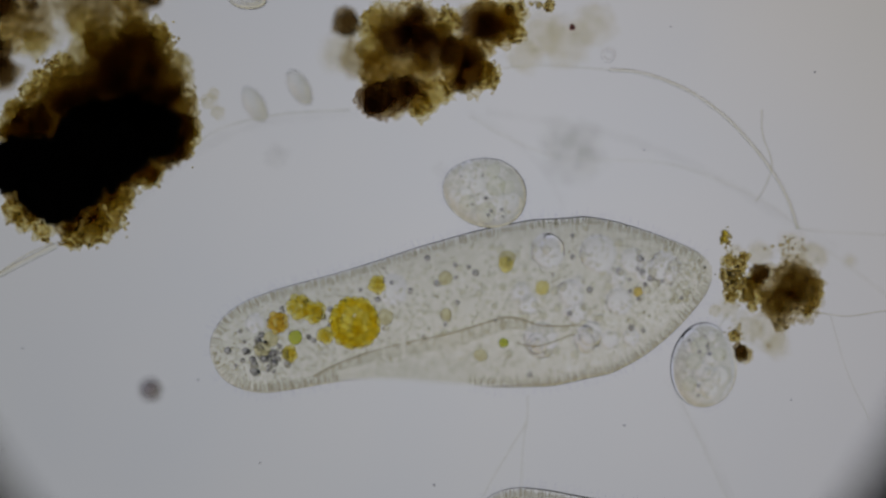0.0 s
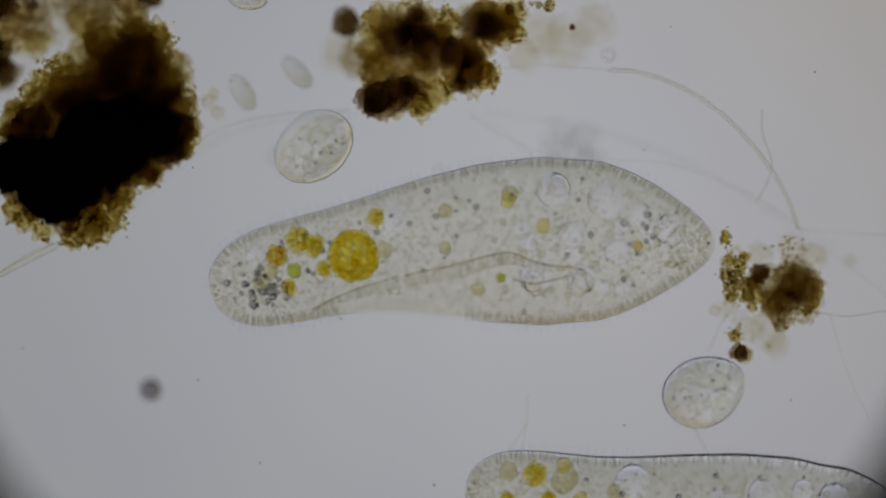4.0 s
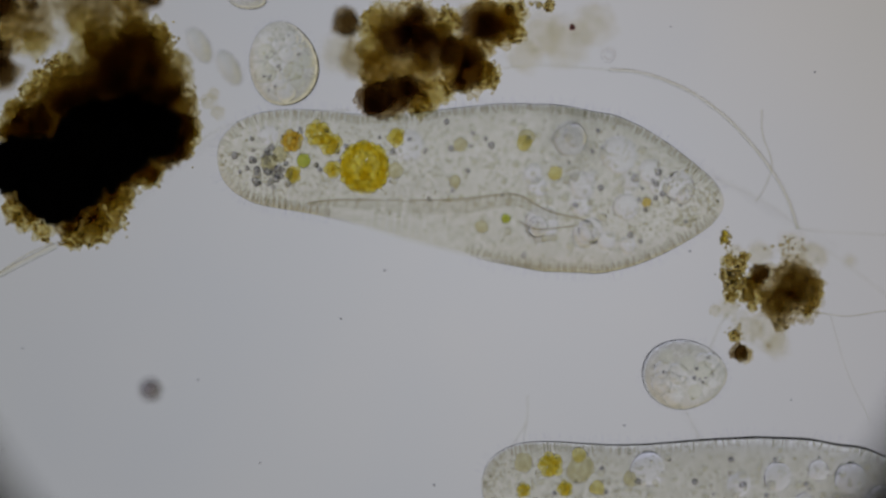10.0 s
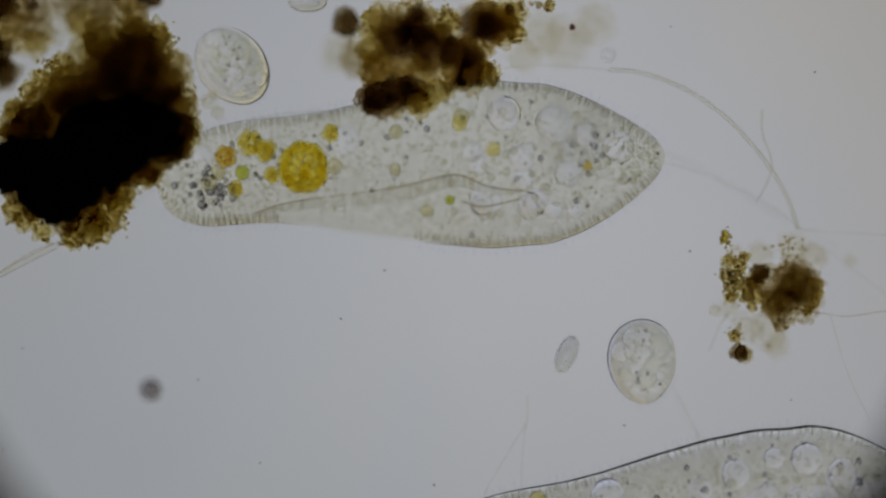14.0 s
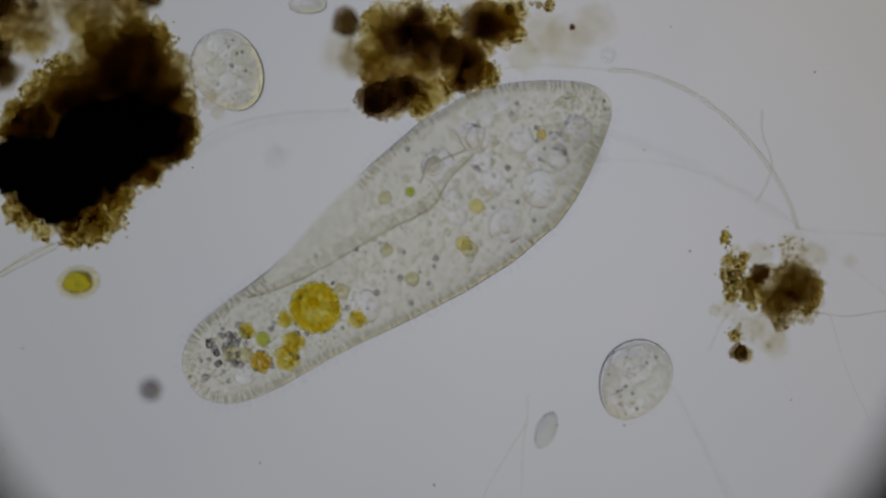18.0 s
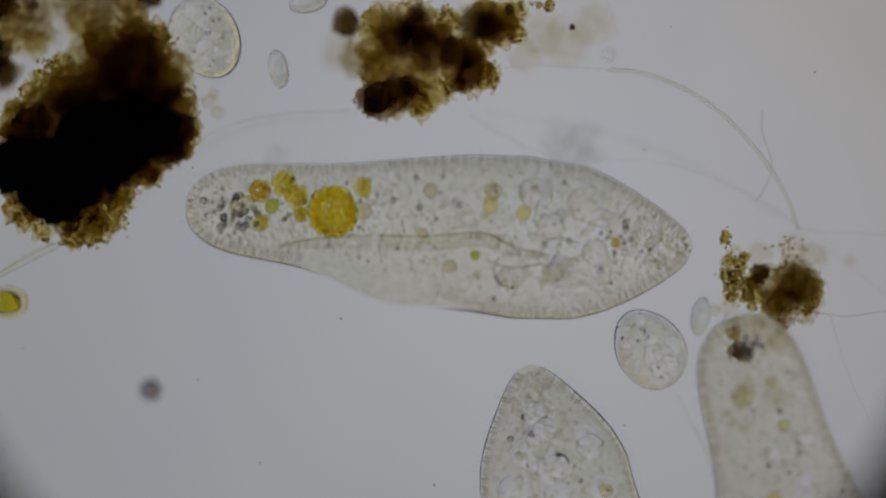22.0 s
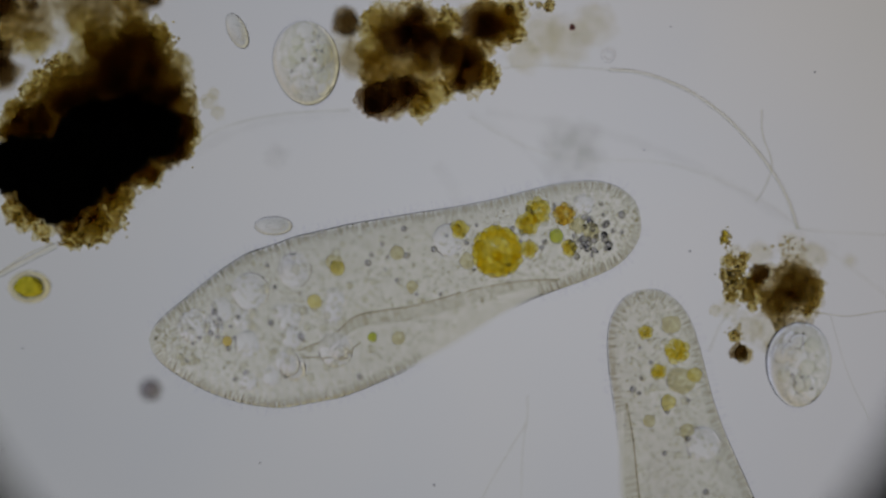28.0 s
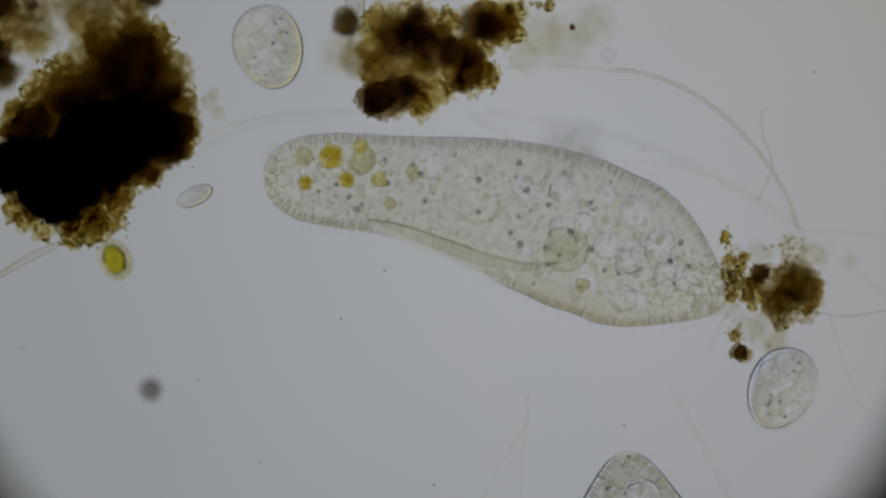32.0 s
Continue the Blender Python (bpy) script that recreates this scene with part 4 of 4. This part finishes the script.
    k(32, (1200, 1690), (1110, 800), 180, (1170, 1390), (1135, 1090))
    first.swim(0.0)

    k = second.key
    k(0, (838, 920), (1668, 1122), 0)
    k(1, (785, 870), (1620, 1072), 0)
    k(2, (805, 866), (1640, 1050), 0)
    k(3, (815, 865), (1660, 1008), 0)
    k(6, (838, 855), (1690, 965), 0)
    k(7, (842, 850), (1695, 950), 0)
    k(9, (850, 850), (1705, 948), 0)
    k(10, (852, 850), (1705, 945), 0)
    k(11, (780, 850), (1630, 950), 0)
    k(12, (735, 830), (1595, 852), 0)
    k(13, (742, 812), (1600, 842), 0)
    k(13.5, (815, 920), (1670, 845), 0)
    k(14, (800, 965), (1640, 862), 0)
    k(14.5, (900, 965), (1730, 880), 0)
    k(16.5, (1300, 1500), (1850, 860), 0)
    k(18.5, (1200, 1640), (1570, 870), 0)
    k(19, (1150, 1595), (1510, 812), 0)
    k(19.5, (1040, 1460), (1395, 680), 0)
    k(20, (1010, 1608), (1085, 750), 0)
    k(20.5, (770, 1490), (1052, 680), 0)
    k(21, (680, 1440), (1062, 668), 0)
    k(21.25, (800, 1372), (1095, 555), 0)
    k(21.5, (850, 1300), (1136, 496), 0)
    k(21.7, (985, 1392), (1028, 536), 0)
    k(22, (1140, 1480), (932, 645), 0)
    k(22.2, (1190, 1430), (838, 648), 0)
    k(22.5, (1200, 1290), (724, 576), 0)
    k(22.7, (1228, 1298), (722, 598), 0)
    k(23, (1270, 1300), (730, 632), 0)
    k(23.2, (1160, 1205), (622, 530), 0)
    k(23.5, (1060, 1220), (648, 456), 0)
    k(23.7, (850, 1332), (740, 482), 0)
    k(24, (880, 1455), (905, 597), 0)
    k(24.2, (870, 1528), (955, 672), 0)
    k(24.5, (840, 1605), (1012, 772), 0)
    k(24.7, (790, 1535), (1030, 712), 0)
    k(25, (650, 1180), (1270, 573), 0)
    k(25.2, (622, 1140), (1278, 606), 0)
    k(25.5, (648, 820), (1495, 745), 0, (930, 810), (1215, 785))
    k(26, (900, 850), (1640, 1270), 0)
    k(26.5, (1130, 720), (1500, 1490), 0)
    k(27, (1120, 480), (1340, 1310), 0)
    k(27.5, (1010, 212), (1230, 1050), 0, (1098, 490), (1162, 770))
    k(27.7, (1165, 455), (1335, 1295), 0)
    k(28, (1138, 512), (1340, 1345), 0, (1190, 790), (1260, 1070))
    k(28.2, (1005, 515), (1325, 1310), 0)
    k(28.5, (882, 432), (1385, 1085), 0, (1022, 655), (1200, 872))
    k(28.7, (832, 386), (1370, 1055), 0)
    k(29, (789, 298), (1360, 962), 0, (995, 538), (1178, 748))
    k(29.5, (622, 300), (1330, 775), 0, (895, 430), (1097, 618))
    k(30, (566, 294), (1346, 770), 0, (834, 371), (1088, 532))
    k(30.5, (566, 305), (1330, 718), 0, (815, 368), (1066, 518))
    k(31, (548, 308), (1340, 690), 0, (810, 358), (1072, 502))
    k(31.5, (521, 318), (1297, 630), 0, (775, 342), (1040, 450))
    k(32, (470, 315), (1278, 540), 0, (735, 336), (1010, 409))
    second.swim(-0.005)

    k = third.key
    k(0, (1800, 950), (2350, 1660), 0)
    k(20, (1800, 950), (2350, 1660), 0)
    k(20.5, (1700, 930), (2250, 1640), 0)
    k(21, (1520, 838), (1950, 1600), 0)
    k(21.5, (1440, 742), (1720, 1590), 0)
    k(21.7, (1360, 682), (1600, 1550), 0)
    k(22, (1302, 562), (1540, 1430), 0)
    k(22.2, (1180, 528), (1445, 1390), 0)
    k(22.5, (1115, 388), (1600, 1120), 0, (1215, 640), (1390, 890))
    k(22.7, (1105, 292), (1570, 1020), 0, (1182, 555), (1355, 800))
    k(23, (1160, 275), (1585, 1030), 0, (1188, 540), (1348, 795))
    k(23.2, (1075, 612), (1860, 1020), 0, (1310, 770), (1590, 900))
    k(23.5, (1008, 870), (1880, 880), 0, (1300, 905), (1590, 900))
    k(23.7, (1040, 1090), (1820, 670), 0)
    k(24, (1085, 1140), (1865, 690), 0)
    k(24.5, (950, 1490), (1500, 786), 0)
    k(25, (964, 1465), (1494, 767), 0)
    k(25.5, (1130, 1440), (1620, 770), 0)
    k(26.5, (1600, 1800), (2050, 1100), 0)
    k(32, (1620, 1820), (2070, 1120), 0)
    third.swim(0.07)

    c = Course()
    c.to(0, 857, 341, 15, 0).to(1, 754, 320, -50, 20).to(2, 661, 294, -70, 20).to(3, 539, 297, -22, 60).to(3.5, 571, 276, -40, 50).to(5.5, 470, 216, -20, 40).to(6, 481, 192, -60, 0).to(7, 520, 155, 5, 60)
    c.to(8, 533, 141, 10, 60).to(9, 511, 120, 70, 10).to(10, 501, 112, 80, 0).to(11, 458, 106, 160, 50).to(12, 405, 95, 190, 60).to(13, 377, 88, 215, 60)
    c.to(14, 412, 117, 230, 40).to(14.5, 424, 130, 235, 40).to(16.5, 379, 76, 228, 40).to(17, 418, 104, 165, 40).to(18, 405, 126, 240, 0).to(19, 420, 128, 228, 45).to(20, 420, 116, 240, 0).to(21, 377, 80, 218, 45)
    c.to(22, 364, 68, 240, 10).to(23, 375, 98, 235, 20).to(23.5, 345, 0, 230, 20).to(24, 330, -110, 230, 0).to(26, 420, -110, 250, 0).to(27.5, 533, 28, 260, 30)
    c.to(28, 542, 112, 262, 40).to(28.5, 551, 142, 265, 40).to(29, 546, 129, 225, 0).to(29.5, 532, 128, 205, 0).to(30, 507, 115, 195, 0).to(30.5, 480, 108, 195, 0).to(31, 473, 107, 195, 0).to(32, 476, 84, 255, 0)
    drift(upper, (0.012, 0.012), c.stations)

    c = Course()
    c.to(0, 1246, 646, 90, 40).to(1, 1258, 672, 82, 40).to(2, 1268, 694, 85, 40).to(3, 1286, 711, 135, 20).to(3.5, 1246, 699, 165, 10).to(5.5, 1255, 684, 85, 10).to(6, 1265, 689, 120, 0).to(7, 1248, 692, 190, 0)
    c.to(8, 1246, 685, 115, 0).to(9, 1230, 674, 160, 0).to(10, 1211, 663, 180, 0).to(11, 1198, 652, 170, 0).to(12, 1178, 630, 190, 0).to(13, 1139, 606, 200, 0)
    c.to(14, 1135, 640, 265, 20).to(14.5, 1161, 643, 320, 10).to(16.5, 1153, 676, 300, 0).to(17, 1134, 678, 260, 0).to(18, 1122, 672, 300, 0).to(19, 1124, 668, 370, 0).to(20, 1120, 642, 425, 10).to(21, 1142, 660, 485, 0)
    c.to(22, 1150, 617, 415, 20).to(22.5, 996, 590, 380, 20).to(23, 1018, 638, 335, 25).to(23.5, 992, 650, 380, 20).to(24, 1073, 752, 425, 20).to(24.5, 1127, 780, 440, 20)
    c.to(25, 1286, 755, 500, 30).to(25.5, 1452, 633, 590, 30).to(27.5, 1416, 642, 625, 40).to(28, 1412, 645, 630, 40).to(28.5, 1410, 652, 632, 35).to(29, 1407, 666, 635, 30).to(30, 1408, 684, 625, 30)
    c.to(31, 1410, 690, 650, 30).to(32, 1382, 687, 655, 30)
    drift(lower, (0.012, 0.012), c.stations)

    c = Course()
    c.to(0, 450, 185, 60).to(3, 446, 180, 60).to(6, 378, 100, 60).to(7, 372, 72, 10).to(9, 370, 70, 5).to(10, 352, 80, 60).to(11, 388, 12, 20).to(12, 400, -70, 20)
    c.to(24.5, 470, -70, 60).to(25, 505, 120, 80).to(25.5, 505, 297, 88).to(27.5, 540, 218, -5).to(28, 484, 400, 0).to(28.5, 515, 285, -30).to(29, 557, 332, -40).to(29.5, 422, 293, -5).to(30, 425, 297, -25)
    c.to(31, 428, 298, -25).to(32, 345, 347, -25)
    drift(oval_a, (0.08, 0.012), c.stations)

    c = Course()
    c.to(0, 530, 155, 60).to(3, 533, 150, 60).to(6, 475, 72, 15).to(7, 385, 170, 80).to(9, 385, 175, 80).to(10, 405, 120, 60).to(11, 420, 20, 40).to(12, 450, -70, 40)
    c.to(19, 500, -70, 75).to(19.5, 520, 40, 75).to(20, 528, 132, 75).to(21, 520, 135, 75).to(22, 493, 122, 80).to(23, 492, 122, 82).to(24, 515, -40, 90).to(25, 497, -20, 100).to(25.5, 490, 45, 105)
    c.to(27.5, 435, 45, 80).to(28, 420, 55, 65).to(29, 413, 58, 60).to(30, 415, 55, 52).to(31, 562, 42, 80).to(32, 628, 2, 80)
    drift(oval_b, (0.08, 0.02), c.stations)

    c = Course()
    c.to(0, 438, 0, 5).to(10, 438, 0, 5).to(11, 540, 10, 5).to(13, 545, 4, 0).to(18, 545, 8, 0).to(23, 545, 4, -10).to(24, 540, -60, 0).to(32, 540, -60, 0)
    drift(oval_c, (0.03, 0.02), c.stations)

    c = Course()
    c.to(0, 700, 990, 40).to(12, 700, 990, 40).to(12.5, 800, 700, 40).to(13, 893, 512, 40).to(13.5, 940, 744, 110).to(14, 1003, 627, 112).to(14.5, 956, 748, 112).to(17, 965, 762, 112)
    c.to(19, 967, 760, 112).to(19.5, 952, 744, 105).to(20, 1037, 515, 80).to(21, 1215, 580, 130).to(21.2, 1247, 477, 130).to(21.4, 1183, 499, 120).to(22, 1240, 560, 100).to(22.5, 1101, 810, 95)
    c.to(22.7, 1043, 638, 95).to(23, 1086, 582, 95).to(23.2, 1062, 640, 95).to(23.4, 1038, 766, 80).to(23.6, 1137, 711, 60).to(23.8, 1249, 645, 60).to(24.2, 1430, 601, 60).to(24.5, 1700, 600, 60)
    c.to(25.5, 1455, 340, 40).to(27, 1700, 300, 40).to(32, 1750, 300, 40)
    drift(oval_d, (0.05, 0.05), c.stations)

    c = Course()
    c.to(0, -90, 480, 0).to(16, -90, 480, 0).to(17, 5, 492, 10).to(17.5, 120, 500, 0).to(18, 138, 500, -10).to(18.5, 92, 512, -40).to(19, 47, 525, -80).to(19.5, 6, 520, -60).to(20, -60, 535, -40)
    c.to(21, -60, 535, 0).to(22, 12, 535, 0).to(22.5, 132, 480, -40).to(23, 143, 475, -80).to(23.5, 184, 440, -60).to(24, 203, 445, -60).to(25, 208, 445, -30).to(25.5, 215, 445, 10)
    c.to(27.5, 55, 525, 70).to(28, 52, 508, 0).to(28.5, 33, 521, -20).to(29, 28, 523, 40).to(29.5, 88, 483, 80).to(30, 47, 508, 35).to(30.5, 72, 515, 90).to(31, 118, 508, 20).to(31.5, 142, 491, 30).to(32, 203, 460, 65)
    drift(alga, (0.06, 0.06), c.stations)


motions()
